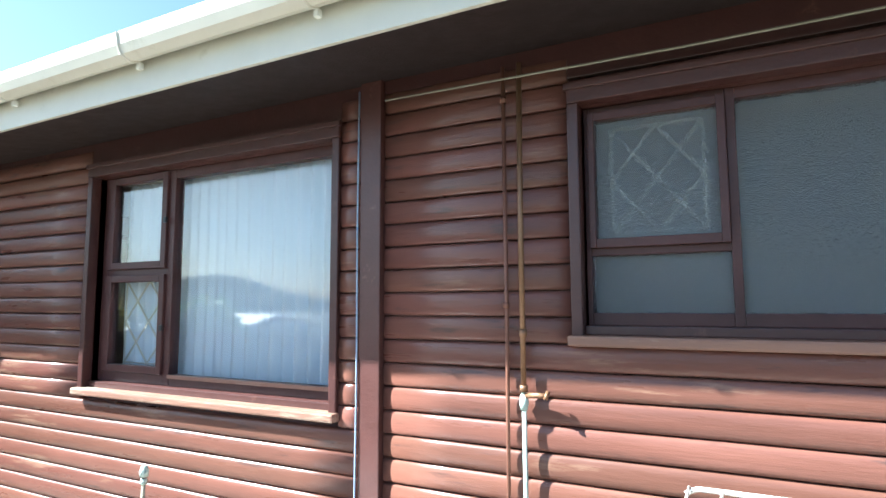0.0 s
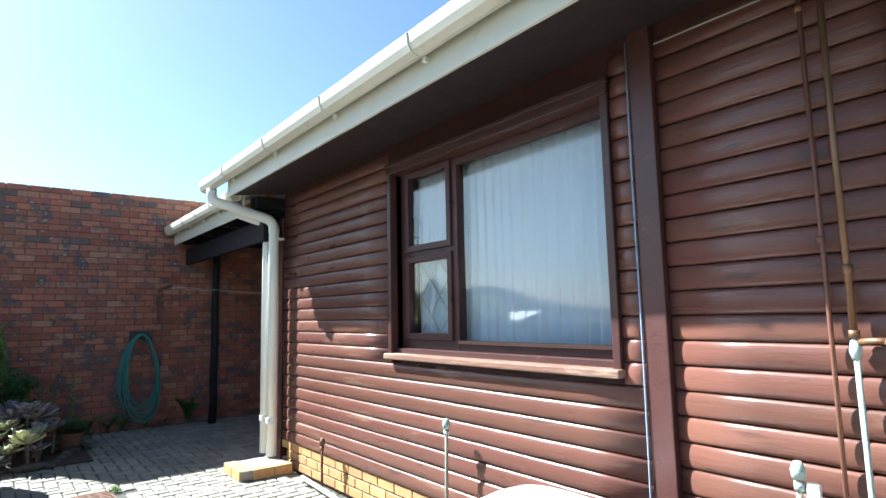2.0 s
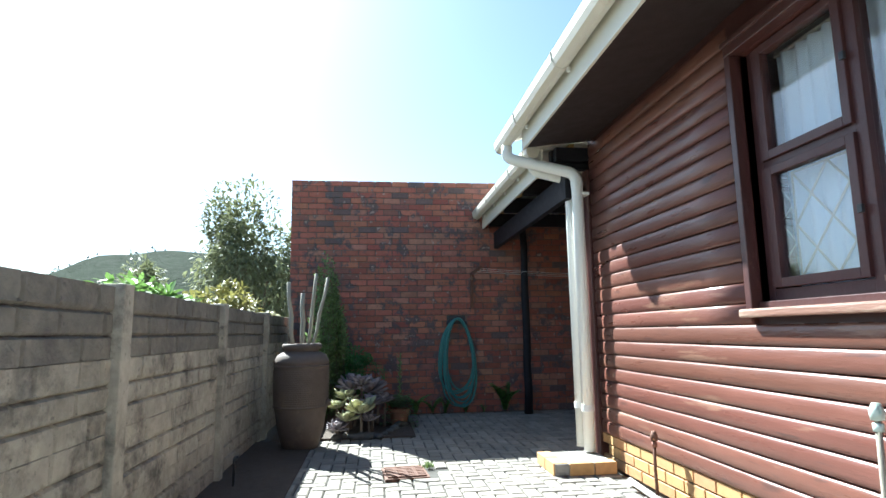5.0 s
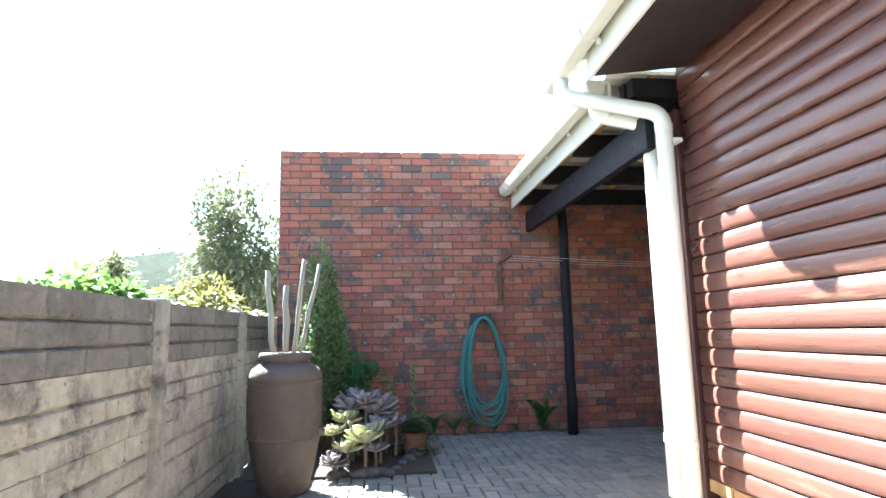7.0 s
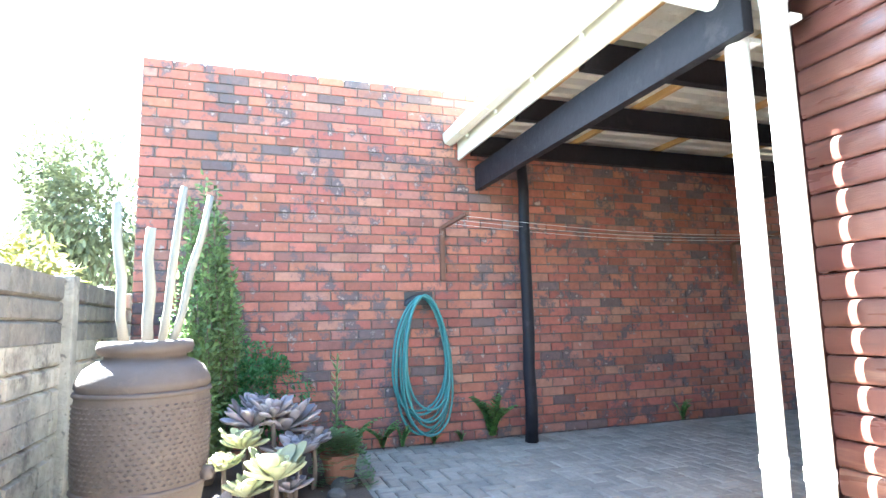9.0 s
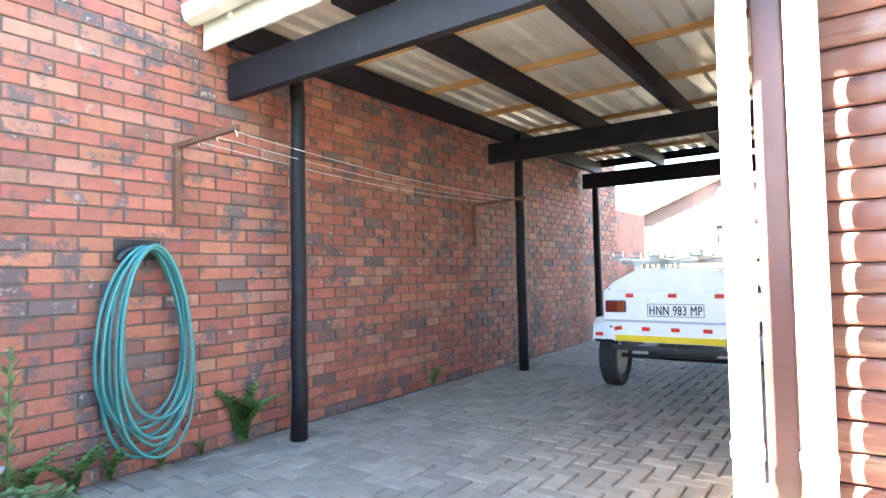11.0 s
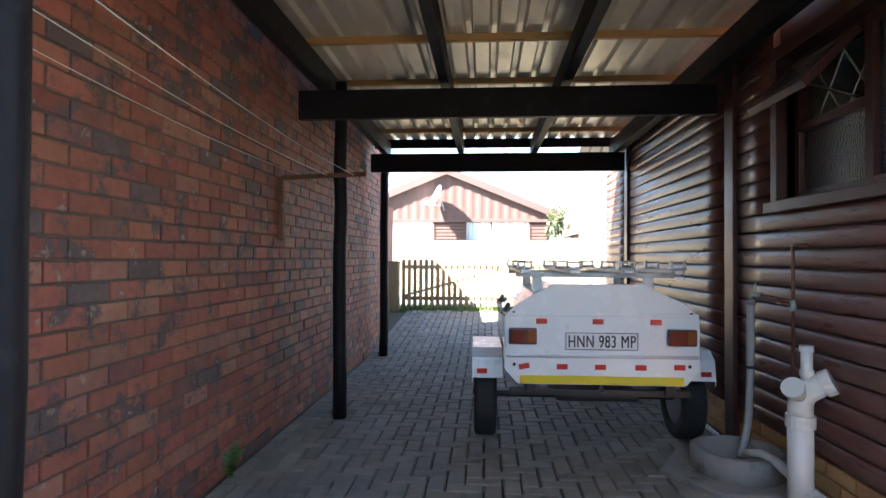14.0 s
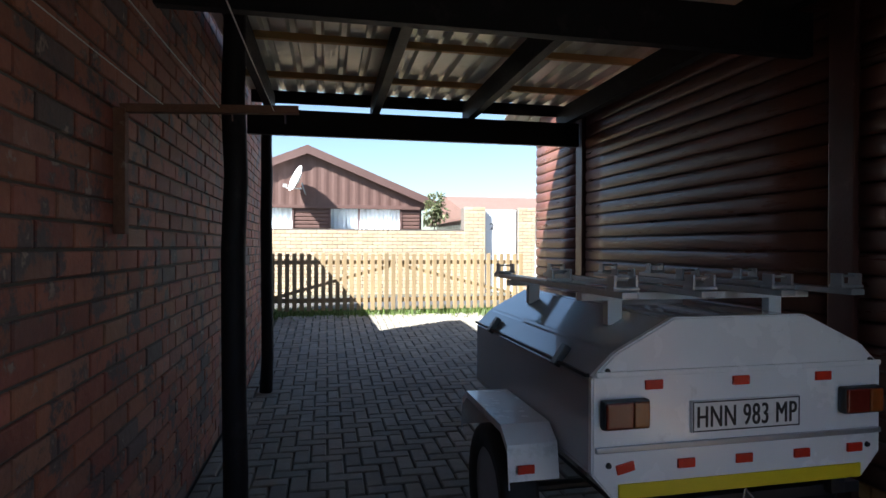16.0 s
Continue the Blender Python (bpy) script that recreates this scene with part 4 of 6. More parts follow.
# ---- services on the side wall ----
gx, gy = -6.27, 4.75
g = empty("gully_pipe", (gx, gy, 0), "white plastic soil pipe with an elbow and a thin vent", "pipe")
bm = bmesh.new(); sweep(bm, [(0, 0, 0), (0, 0, 0.46)], 0.057, 20); part("riser", bm, M_PVC, g, smooth=True)
bm = bmesh.new(); sweep(bm, [(0, 0, 0.44), (0, 0, 0.50)], 0.066, 20); part("socket", bm, M_PVC, g)
bm = bmesh.new(); sweep(bm, bend([(0, 0, 0.48), (0, 0, 0.60), (0.085, -0.05, 0.665)], 6, 0.08), 0.056, 20); part("elbow", bm, M_PVC, g, smooth=True)
bm = bmesh.new(); sweep(bm, [(0.08, -0.047, 0.66), (0.115, -0.068, 0.68)], 0.064, 20); part("socket", bm, M_PVC, g)
bm = bmesh.new(); sweep(bm, [(0, 0, 0.585), (-0.055, -0.055, 0.632), (-0.066, -0.066, 0.641)], [0.038, 0.042, 0.050], 20); part("inspection_eye", bm, M_PVC, g, smooth=True)
bm = bmesh.new(); sweep(bm, [(-0.066, -0.066, 0.641), (-0.076, -0.076, 0.650), (-0.0765, -0.0765, 0.6505), (-0.068, -0.068, 0.643)], [0.052, 0.052, 0.040, 0.036], 20); part("eye_ring", bm, M_PVC, g)
bm = bmesh.new(); sweep(bm, [(0.025, -0.01, 0.62), (0.025, -0.01, 0.83)], 0.026, 16); part("vent", bm, M_PVC, g, smooth=True)
for z in (0.69, 0.81):
    bm = bmesh.new(); sweep(bm, [(0.025, -0.01, z), (0.025, -0.01, z + 0.03)], 0.032, 16); part("collar", bm, M_PVC, g)
gb = empty("gully_basin", (-6.345, 5.28, 0), "rough concrete gully ring on a low apron", "gully")
part("apron", lathe(bmesh.new(), [(0.44, -0.03), (0.44, 0.025), (0.42, 0.035), (0.05, 0.03)], 6), M_CONC, gb)
part("ring", lathe(bmesh.new(), [(0.25, 0.0), (0.255, 0.15), (0.24, 0.165), (0.215, 0.16), (0.20, 0.05), (0.03, 0.045)], 28, wob=0.02), M_CONC, gb, smooth=True)
pipe_thing("drain_hose", [("hose", bend([(SX - 0.09, 5.43, 1.0), (SX - 0.10, 5.42, 0.5), (SX - 0.12, 5.40, 0.26), (-6.32, 5.30, 0.10)], 5, 0.15), 0.022, M_CONDUIT),
           ("collar", [(SX - 0.09, 5.43, 0.985), (SX - 0.09, 5.43, 1.015)], 0.027, M_CONDUIT), ("clip", [(SX - 0.10, 5.42, 0.60), (SX - 0.10, 5.42, 0.615)], 0.026, M_BLACK), ("bib_tap", [(SX - 0.09, 5.43, 1.02), (SX - 0.09, 5.41, 1.05), (SX - 0.07, 5.34, 1.05)], 0.013, M_VERDI), ("tap_handle", [(SX - 0.085, 5.385, 1.06), (SX - 0.085, 5.385, 1.12)], 0.008, M_VERDI), ("link_pipe", [(SX - 0.07, 5.36, 1.045), (SX - 0.05, 5.04, 1.03)], 0.010, M_COPPER)], "grey drain hose hanging from a wall tap into the gully", "hose")
pipe_thing("drain_pipe", [("pipe", bend([(-6.30, 5.28, 0.13), (-6.26, 5.1, 0.19), (-6.22, 4.9, 0.13), (-6.20, 4.4, 0.10), (-6.18, 3.05, 0.06)], 5, 0.1), 0.026, M_PVC)], "white plastic drain pipe along the foot of the side wall", "pipe")
pipe_thing("drain_pipe", [("pipe", [(-6.22, 5.75, 0.05), (-6.20, 7.0, 0.06), (-6.19, 8.6, 0.06)], 0.016, M_PVC)], "thin white pipe on the ground by the side wall", "pipe")
x = SX - 0.045
pipe_thing("wall_tap", [("pipe", bend([(SX, 4.98, 1.335), (x, 4.98, 1.335), (x, 5.04, 1.335), (x, 5.04, 0.36)], 4, 0.02), 0.010, M_COPPER),
           ("valve", [(x, 5.04, 0.98), (x, 5.04, 1.00), (x, 5.04, 1.04)], [0.014, 0.022, 0.014], M_VERDI),
           ("spindle", [(x, 5.04, 1.01), (x - 0.06, 5.04, 1.02)], 0.009, M_BRASS),
           ("handle", [(x - 0.06, 5.00, 1.02), (x - 0.06, 5.08, 1.02)], 0.007, M_BRASS)], "copper pipe with a wall tap on the side wall", "tap")

# ---- washing line ----
def line_bracket(y, z0, z1, tip, label):
    b = empty("line_bracket", (BX, y, z0), label, "bracket", "washing line brackets")
    part("upright", boxm(0.0, 0.04, -0.02, 0.02, 0.0, z1 - z0, 0.003), M_RUST, b)
    bm = bmesh.new()
    sweep(bm, [(0.02, 0, z1 - z0), (tip - BX, 0.03, z1 - z0 + 0.03)], 0.021, 4)
    part("arm", bm, M_RUST, b)
    for i in range(3):
        bm = bmesh.new()
        xx = 0.2 + 0.19 * i
        sweep(bm, [(xx, 0.02, z1 - z0 + 0.02), (xx, 0.04, z1 - z0 - 0.02)], 0.004, 5)
        part("hook", bm, M_STEEL, b)


line_bracket(2.43, 1.42, 1.90, -8.69, "rusty steel washing line bracket on the brick wall")
line_bracket(5.81, 1.38, 1.825, -8.66, "rusty steel washing line bracket on the brick wall")
for i in range(3):
    xx = 0.16 + 0.19 * i
    bm = bmesh.new()
    pts = [(BX + xx, 2.45 + (5.82 - 2.45) * k / 10, 1.92 + (1.845 - 1.92) * k / 10 - 0.05 * math.sin(math.pi * k / 10)) for k in range(11)]
    sweep(bm, pts, 0.0018, 5)
    tagged(link("washing_line", bm, M_ROPE), "thin pale washing line strung between brackets", "washing line", "washing lines")

# ---- hose on its hook ----
hose = empty("garden_hose", (BX + 0.06, 2.20, 0.06), "turquoise garden hose coiled over a wall hook", "hose")
rnd = random.Random(5)
for i in range(9):
    w_, top, low, dx, tw = 0.20 + 0.075 * rnd.random(), 1.26 + 0.02 * rnd.random(), 0.10 + 0.22 * rnd.random() * (i > 1), 0.01 + 0.018 * i, rnd.uniform(-0.03, 0.03)
    pts = []
    for k in range(41):
        a = 2 * math.pi * k / 40
        s, c = math.sin(a), math.cos(a)
        wide = w_ * (0.62 + 0.38 * (1 - (c + 1) / 2) ** 0.7)
        pts.append((dx + 0.01 * s, wide * s + tw * (1 - c), (top + low) / 2 - 0.06 + (top - low) / 2 * math.copysign(abs(c) ** 0.85, c)))
    bm = bmesh.new()
    sweep(bm, pts, 0.0105, 8, False)
    part("coil", bm, M_HOSE, hose, smooth=True)
hk = empty("hose_hook", (BX, 2.20, 1.22), "black plastic hose hook screwed to the wall", "hook")
part("plate", boxm(0.0, 0.015, -0.13, 0.13, -0.02, 0.10, 0.006), M_BLACK, hk)
bm = bmesh.new()
sweep(bm, [(0.06, 0.13 * math.cos(a), -0.03 + 0.075 * math.sin(a)) for a in (math.pi * k / 10 for k in range(11))], 0.02, 8)
part("arc", bm, M_BLACK, hk, smooth=True)

# ---- trailer ----
def trailer():
    t = empty("trailer", (-7.107, 5.36, 0.0), "small white luggage trailer with a flat tailgate, parked under the carport", "trailer", rz=0.8)
    L = 1.45
    side = [(-0.585, 0.58), (-0.585, 0.905), (-0.50, 0.985), (-0.28, 1.10), (0.25, 1.10), (0.50, 0.985), (0.585, 0.905), (0.585, 0.58), (0.505, 0.49), (-0.505, 0.49)]
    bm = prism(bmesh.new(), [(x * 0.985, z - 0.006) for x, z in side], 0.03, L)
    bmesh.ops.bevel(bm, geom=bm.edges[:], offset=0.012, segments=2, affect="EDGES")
    part("body", bm, M_BODY, t, "glossy trailer box, its white greyed for shade")
    bm = prism(bmesh.new(), side, 0.0, 0.032)
    bmesh.ops.bevel(bm, geom=bm.edges[:], offset=0.006, segments=2, affect="EDGES")
    tail = part("tailgate", bm, M_TRAILER, t)
    bm = boxm(-0.575, 0.575, -0.012, 0.0, 0.905, 0.925, 0.004); part("seam", bm, M_TRAILER, t)
    bm = boxm(-0.575, 0.575, -0.014, 0.0, 0.655, 0.675, 0.004); part("ledge", bm, M_GALV, t)
    part("yellow_strip", boxm(-0.49, 0.49, -0.008, 0.0, 0.495, 0.545, 0.002), M_YELLOW, t, "yellow reflective tape")
    for sx in (-1, 1):
        lamp = part("tail_lamp", boxm(sx * 0.475 - 0.085, sx * 0.475 + 0.085, -0.035, 0.0, 0.735, 0.835, 0.012), M_BLACK, t)
        part("lens", boxm(sx * 0.475 - 0.078, sx * 0.475 + (0.02 if sx < 0 else 0.02), -0.042, -0.03, 0.742, 0.828, 0.006), M_AMBER, lamp, "red lens")
        part("indicator", boxm(sx * 0.475 + 0.022, sx * 0.475 + 0.078, -0.042, -0.03, 0.742, 0.828, 0.006), M_ORANGE, lamp, "amber lens")
    for x, z, r in ((-0.36, 0.875, 0), (-0.02, 0.875, 0), (0.325, 0.875, 0), (-0.465, 0.60, 12), (-0.235, 0.60, 0), (-0.005, 0.60, 0), (0.235, 0.60, 0), (0.465, 0.605, 0)):
        bm = boxm(-0.033, 0.033, -0.009, 0.0, -0.016, 0.016, 0.003)
        bmesh.ops.transform(bm, matrix=pose(x, 0, z, 0, -r, 0), verts=bm.verts)
        part("reflector", bm, M_RED, t, "red reflector")
    for x, z in ((-0.53, 0.925), (0.535, 0.925), (-0.525, 0.61), (0.525, 0.61)):
        bm = bmesh.new()
        sweep(bm, [(x, 0.0, z), (x, -0.008, z)], [0.011, 0.008], 10)
        part("bolt", bm, M_BLACK, t)
    pl = part("number_plate", boxm(-0.22, 0.22, -0.012, 0.0, 0.702, 0.812, 0.004), M_PLATE, t, "white number plate reading HNN 983 MP")
    for x0, x1, z0, z1 in ((-0.216, 0.216, 0.805, 0.809), (-0.216, 0.216, 0.705, 0.709), (-0.216, -0.212, 0.709, 0.805), (0.212, 0.216, 0.709, 0.805)):
        part("border", boxm(x0, x1, -0.0135, -0.0118, z0, z1), M_INK, pl)
    cu = bpy.data.curves.new("plate_text", "FONT")
    cu.body, cu.size, cu.align_x, cu.extrude, cu.space_character, cu.offset = "HNN 983 MP", 0.105, "CENTER", 0.0006, 1.1, 0.0
    tx = bpy.data.objects.new("plate_text", cu)
    scene.collection.objects.link(tx)
    bpy.context.view_layer.update()
    me = bpy.data.meshes.new_from_object(tx.evaluated_get(bpy.context.evaluated_depsgraph_get()))
    bpy.data.objects.remove(tx)
    xs_ = [v.co.x for v in me.vertices]
    k = 0.40 / (max(xs_) - min(xs_))
    me.transform(Matrix.Translation((0, -0.0135, 0.7205)) @ Matrix.Rotation(radians(90), 4, "X") @ Matrix.Diagonal((k, 1.0, 1.0, 1.0)))
    bm = bmesh.new()
    for q in (-0.0014, 0.0, 0.0014):
        me.transform(Matrix.Translation((q, -0.0001, 0.0)))
        bm.from_mesh(me)
        me.transform(Matrix.Translation((-q, 0, 0.0)))
    bm.to_mesh(me)
    bm.free()
    me.materials.clear()
    me.materials.append(M_INK)
    letters = new("lettering", me)
    letters.parent = pl
    for sx in (-1, 1):
        cx, cy, cz, r = sx * 0.695, 0.62, 0.285, 0.285
        bm = bmesh.new()
        prof = [(r - 0.10, -0.07), (r - 0.03, -0.078), (r - 0.006, -0.068), (r, -0.045), (r, 0.045), (r - 0.006, 0.068), (r - 0.03, 0.078), (r - 0.10, 0.07)]
        rows = [[bm.verts.new((cx + y, cy + q * math.cos(a), cz + q * math.sin(a))) for q, y in prof] for a in (2 * math.pi * k / 32 for k in range(32))]
        for i in range(32):
            for j in range(len(prof)):
                bm.faces.new((rows[i][j], rows[i][(j + 1) % len(prof)], rows[(i + 1) % 32][(j + 1) % len(prof)], rows[(i + 1) % 32][j]))
        bmesh.ops.recalc_face_normals(bm, faces=bm.faces)
        wheel = part("tyre", bm, M_TYRE, t, "black rubber tyre", True)
        bm = bmesh.new()
        sweep(bm, [(cx - 0.06, cy, cz), (cx - 0.05, cy, cz), (cx, cy, cz), (cx + 0.05, cy, cz), (cx + 0.06, cy, cz)], [0.185, 0.18, 0.10, 0.18, 0.185], 24)
        part("rim", bm, M_GALV, wheel)
        arch = [(cy - 0.36, 0.47), (cy - 0.34, 0.60), (cy - 0.26, 0.655), (cy + 0.26, 0.655), (cy + 0.34, 0.60), (cy + 0.36, 0.47)]
        bm = bmesh.new()
        a = [bm.verts.new((sx * 0.585, y, z)) for y, z in arch]
        b = [bm.verts.new((sx * 0.785, y, z)) for y, z in arch]
        for k in range(len(arch) - 1):
            bm.faces.new((a[k], a[k + 1], b[k + 1], b[k]))
        skirt = [bm.verts.new((sx * 0.785, y, z - 0.03)) for y, z in arch]
        for k in range(len(arch) - 1):
            bm.faces.new((b[k], b[k + 1], skirt[k + 1], skirt[k]))
        bmesh.ops.recalc_face_normals(bm, faces=bm.faces)
        fender = thick(part("mudguard", bm, M_TRAILER, t), 0.006)
        part("reflector", boxm(sx * 0.72 - 0.033, sx * 0.72 + 0.033, cy - 0.372, cy - 0.362, 0.50, 0.532, 0.003), M_RED, fender, "red reflector")
    bm = bmesh.new(); sweep(bm, [(-0.70, 0.62, 0.285), (0.70, 0.62, 0.285)], 0.022, 10); part("axle", bm, M_BLACK, t)
    for x in (-0.42, 0.42):
        part("chassis_rail", boxm(x - 0.03, x + 0.03, 0.02, L, 0.425, 0.49, 0.004), M_BLACK, t)
    part("rear_bar", boxm(-0.55, 0.55, 0.05, 0.10, 0.41, 0.45, 0.004), M_BLACK, t)
    part("spare_carrier", boxm(-0.26, 0.26, 0.10, 0.60, 0.36, 0.43, 0.03), M_BLACK, t)
    bm = bmesh.new(); sweep(bm, [(0, -0.006, 0.49), (-0.02, -0.02, 0.462), (0, -0.02, 0.44), (0.02, -0.02, 0.462), (0, -0.006, 0.49)], 0.004, 6); part("tow_ring", bm, M_STEEL, t)
    bm = bmesh.new(); sweep(bm, bend([(-0.35, L - 0.1, 0.44), (0, L + 0.75, 0.44), (0, L + 1.05, 0.46)], 4, 0.1), 0.035, 8); sweep(bm, [(0.35, L - 0.1, 0.44), (0, L + 0.75, 0.44)], 0.035, 8); part("drawbar", bm, M_GALV, t)
    bm = bmesh.new(); sweep(bm, [(0.12, L + 0.6, 0.60), (0.12, L + 0.6, 0.02)], 0.024, 10); part("jockey_stand", bm, M_GALV, t)
    # lid hinge line and latches on the shoulder
    for sx in (-1, 1):
        part("lid_seal", boxm(sx * 0.583 - 0.006, sx * 0.583 + 0.006, 0.04, L - 0.02, 0.90, 0.912), M_BLACK, t)
        for y in (0.30, 1.15):
            bm = boxm(-0.014, 0.014, y - 0.022, y + 0.022, -0.045, 0.045, 0.005)
            bmesh.ops.transform(bm, matrix=pose(sx * 0.565, 0, 0.925, 0, -sx * 35, 0), verts=bm.verts)
            part("latch", bm, M_BLACK, t, "black over-centre latch")
    # rack on the lid
    for y in (0.28, 1.12):
        part("rack_rail", boxm(-0.50, 0.52, y - 0.022, y + 0.022, 1.135, 1.165, 0.004), M_TRAILER, t)
        for x in (-0.36, 0.36):
            part("rack_foot", boxm(x - 0.03, x + 0.03, y - 0.02, y + 0.02, 1.04, 1.137, 0.003), M_TRAILER, t)
    for i, x in enumerate((-0.46, -0.16, 0.16, 0.46)):
        tray = part("bike_tray", boxm(x - 0.03, x + 0.03, -0.02, 1.40, 1.167, 1.19, 0.004), M_GALV, t, "metal bicycle tray")
        for y in (0.03, 0.55, 1.28):
            bm = bmesh.new()
            box(bm, x - 0.05, x + 0.05, y - 0.03, y + 0.03, 1.19, 1.205, 0.006)
            for q in (-0.045, 0.035):
                box(bm, x + q, x + q + 0.010, y - 0.025, y + 0.025, 1.20, 1.245, 0.002)
            sweep(bm, [(x - 0.04, y, 1.235), (x + 0.04, y, 1.235)], 0.005, 6)
            part("clamp", bm, M_GALV, tray)
    return t


trailer()

# ---- pot with sticks ----
JX, JY = -7.2, 0.35
jar = empty("terracotta_jar", (JX, JY, 0), "large brown terracotta jar with a dimpled body and wide rim", "jar")
prof = [(0.15, 0.0), (0.175, 0.02), (0.222, 0.20), (0.255, 0.40), (0.266, 0.58), (0.266, 0.74), (0.260, 0.80), (0.268, 0.812), (0.264, 0.834), (0.238, 0.884), (0.192, 0.914), (0.164, 0.924), (0.162, 0.938), (0.188, 0.948), (0.195, 0.972), (0.186, 0.998), (0.16, 1.0), (0.145, 0.95), (0.02, 0.93)]
part("body", lathe(bmesh.new(), prof, 48), M_JAR, jar, smooth=True)
for z, r in ((0.40, 0.2555), (0.785, 0.262)):
    bm = bmesh.new()
    sweep(bm, [(r * math.cos(a), r * math.sin(a), z) for a in (2 * math.pi * k / 40 for k in range(41))], 0.012, 6, False)
    part("band", bm, M_JAR, jar, smooth=True)
bm = bmesh.new()
sweep(bm, [(0.06, 0.245, 0.43), (0.07, 0.285, 0.432), (0.0715, 0.29, 0.432), (0.067, 0.275, 0.432)], [0.032, 0.030, 0.020, 0.012], 12)
part("spout", bm, M_JAR, jar, "short clay spout with a dark hole", True)
dimple = bmesh.new()
rnd = random.Random(2)
for j in range(17):
    z = 0.43 + 0.0195 * j
    r = 0.2565 + 0.010 * math.sin(math.pi * min(1, (z - 0.40) / 0.24) / 2)
    for i in range(54):
        a = 2 * math.pi * (i + 0.5 * (j % 2) + rnd.uniform(-0.15, 0.15)) / 54
        c = Vector((r * math.cos(a), r * math.sin(a), z))
        o_, u_ = Vector((math.cos(a), math.sin(a), 0)), Vector((-math.sin(a), math.cos(a), 0))
        tip = dimple.verts.new(c + 0.007 * o_)
        ring = [dimple.verts.new(c + 0.0125 * u_ * math.cos(q) + Vector((0, 0, 0.0075 * math.sin(q)))) for q in (0, 1.571, 3.142, 4.712)]
        for k in range(4):
            dimple.faces.new((ring[k], ring[(k + 1) % 4], tip))
tagged(part("dimples", dimple, M_JAR, jar), kind="stuff")
for i, (dx, dy, h, lx, ly, r) in enumerate(((-0.02, -0.09, 0.68, 0.0, -0.06, 0.022), (0.03, 0.01, 0.56, 0.01, -0.01, 0.024), (0.02, 0.06, 0.76, 0.0, 0.07, 0.018), (0.05, 0.10, 0.72, -0.02, 0.15, 0.017))):
    bm = bmesh.new()
    sweep(bm, [(JX + dx + lx * k / 4 + 0.008 * math.sin(k * 2 + i), JY + dy + ly * k / 4 + 0.006 * math.cos(k * 3 + i), 0.935 + h * k / 4) for k in range(5)], [r, r * 0.95, r * 1.02, r * 0.9, r * 0.85], 8)
    tagged(link("stick", bm, M_STICK, smooth=True), "bleached dry stick standing in the jar", "stick", "sticks in the jar")

M_STONE = mat("dark_garden_stone", (0.10, 0.092, 0.082), 0.9, vary=0.3, scale=14, bump=0.5, bump_scale=60)

# ---- plants ----
def leaf(bm, base, out, up, length, width, curl=0.2, fold=0.0):
    """One leaf blade of six faces, from base along out."""
    out, up = Vector(out).normalized(), Vector(up).normalized()
    side = out.cross(up).normalized()
    pts = []
    for k, w_ in ((0, 0.25), (0.35, 1.0), (0.7, 0.8), (1.0, 0.0)):
        c = Vector(base) + out * length * k + up * (curl * length * k * k)
        pts.append((c - side * width * w_ / 2 + up * fold * width * w_, c, c + side * width * w_ / 2 + up * fold * width * w_))
    v = [[bm.verts.new(q) for q in row] for row in pts[:3]]
    tip = bm.verts.new(pts[3][1])
    for a, b in zip(v, v[1:]):
        bm.faces.new((a[0], a[1], b[1], b[0]))
        bm.faces.new((a[1], a[2], b[2], b[1]))
    bm.faces.new((v[2][0], v[2][1], tip))
    bm.faces.new((v[2][1], v[2][2], tip))


def crown(bm, centre, radii, count, size, rnd, clumps=14, fill=0.55, aspect=0.42):
    """Leaves gathered in uneven clumps within an ellipsoid."""
    centre = Vector(centre)
    spots = []
    for _ in range(clumps):
        d = Vector((rnd.gauss(0, 1), rnd.gauss(0, 1), rnd.gauss(0, 1))).normalized() * rnd.uniform(0.25, 0.85)
        spots.append((Vector((d.x * radii[0], d.y * radii[1], d.z * radii[2])), rnd.uniform(0.22, 0.5)))
    for _ in range(count):
        s, r = rnd.choice(spots)
        d = Vector((rnd.gauss(0, 1), rnd.gauss(0, 1), rnd.gauss(0, 1))).normalized() * r * rnd.uniform(0.5, 1.0) ** fill
        p = centre + s + Vector((d.x * radii[0], d.y * radii[1], d.z * radii[2]))
        out = (p - centre).normalized() + Vector((rnd.uniform(-1, 1), rnd.uniform(-1, 1), rnd.uniform(-1.2, 0.5)))
        leaf(bm, p, out, Vector((rnd.uniform(-0.5, 0.5), rnd.uniform(-0.5, 0.5), 1)), size * rnd.uniform(0.7, 1.3), size * aspect, rnd.uniform(-0.3, 0.1), 0.15)
    return spots


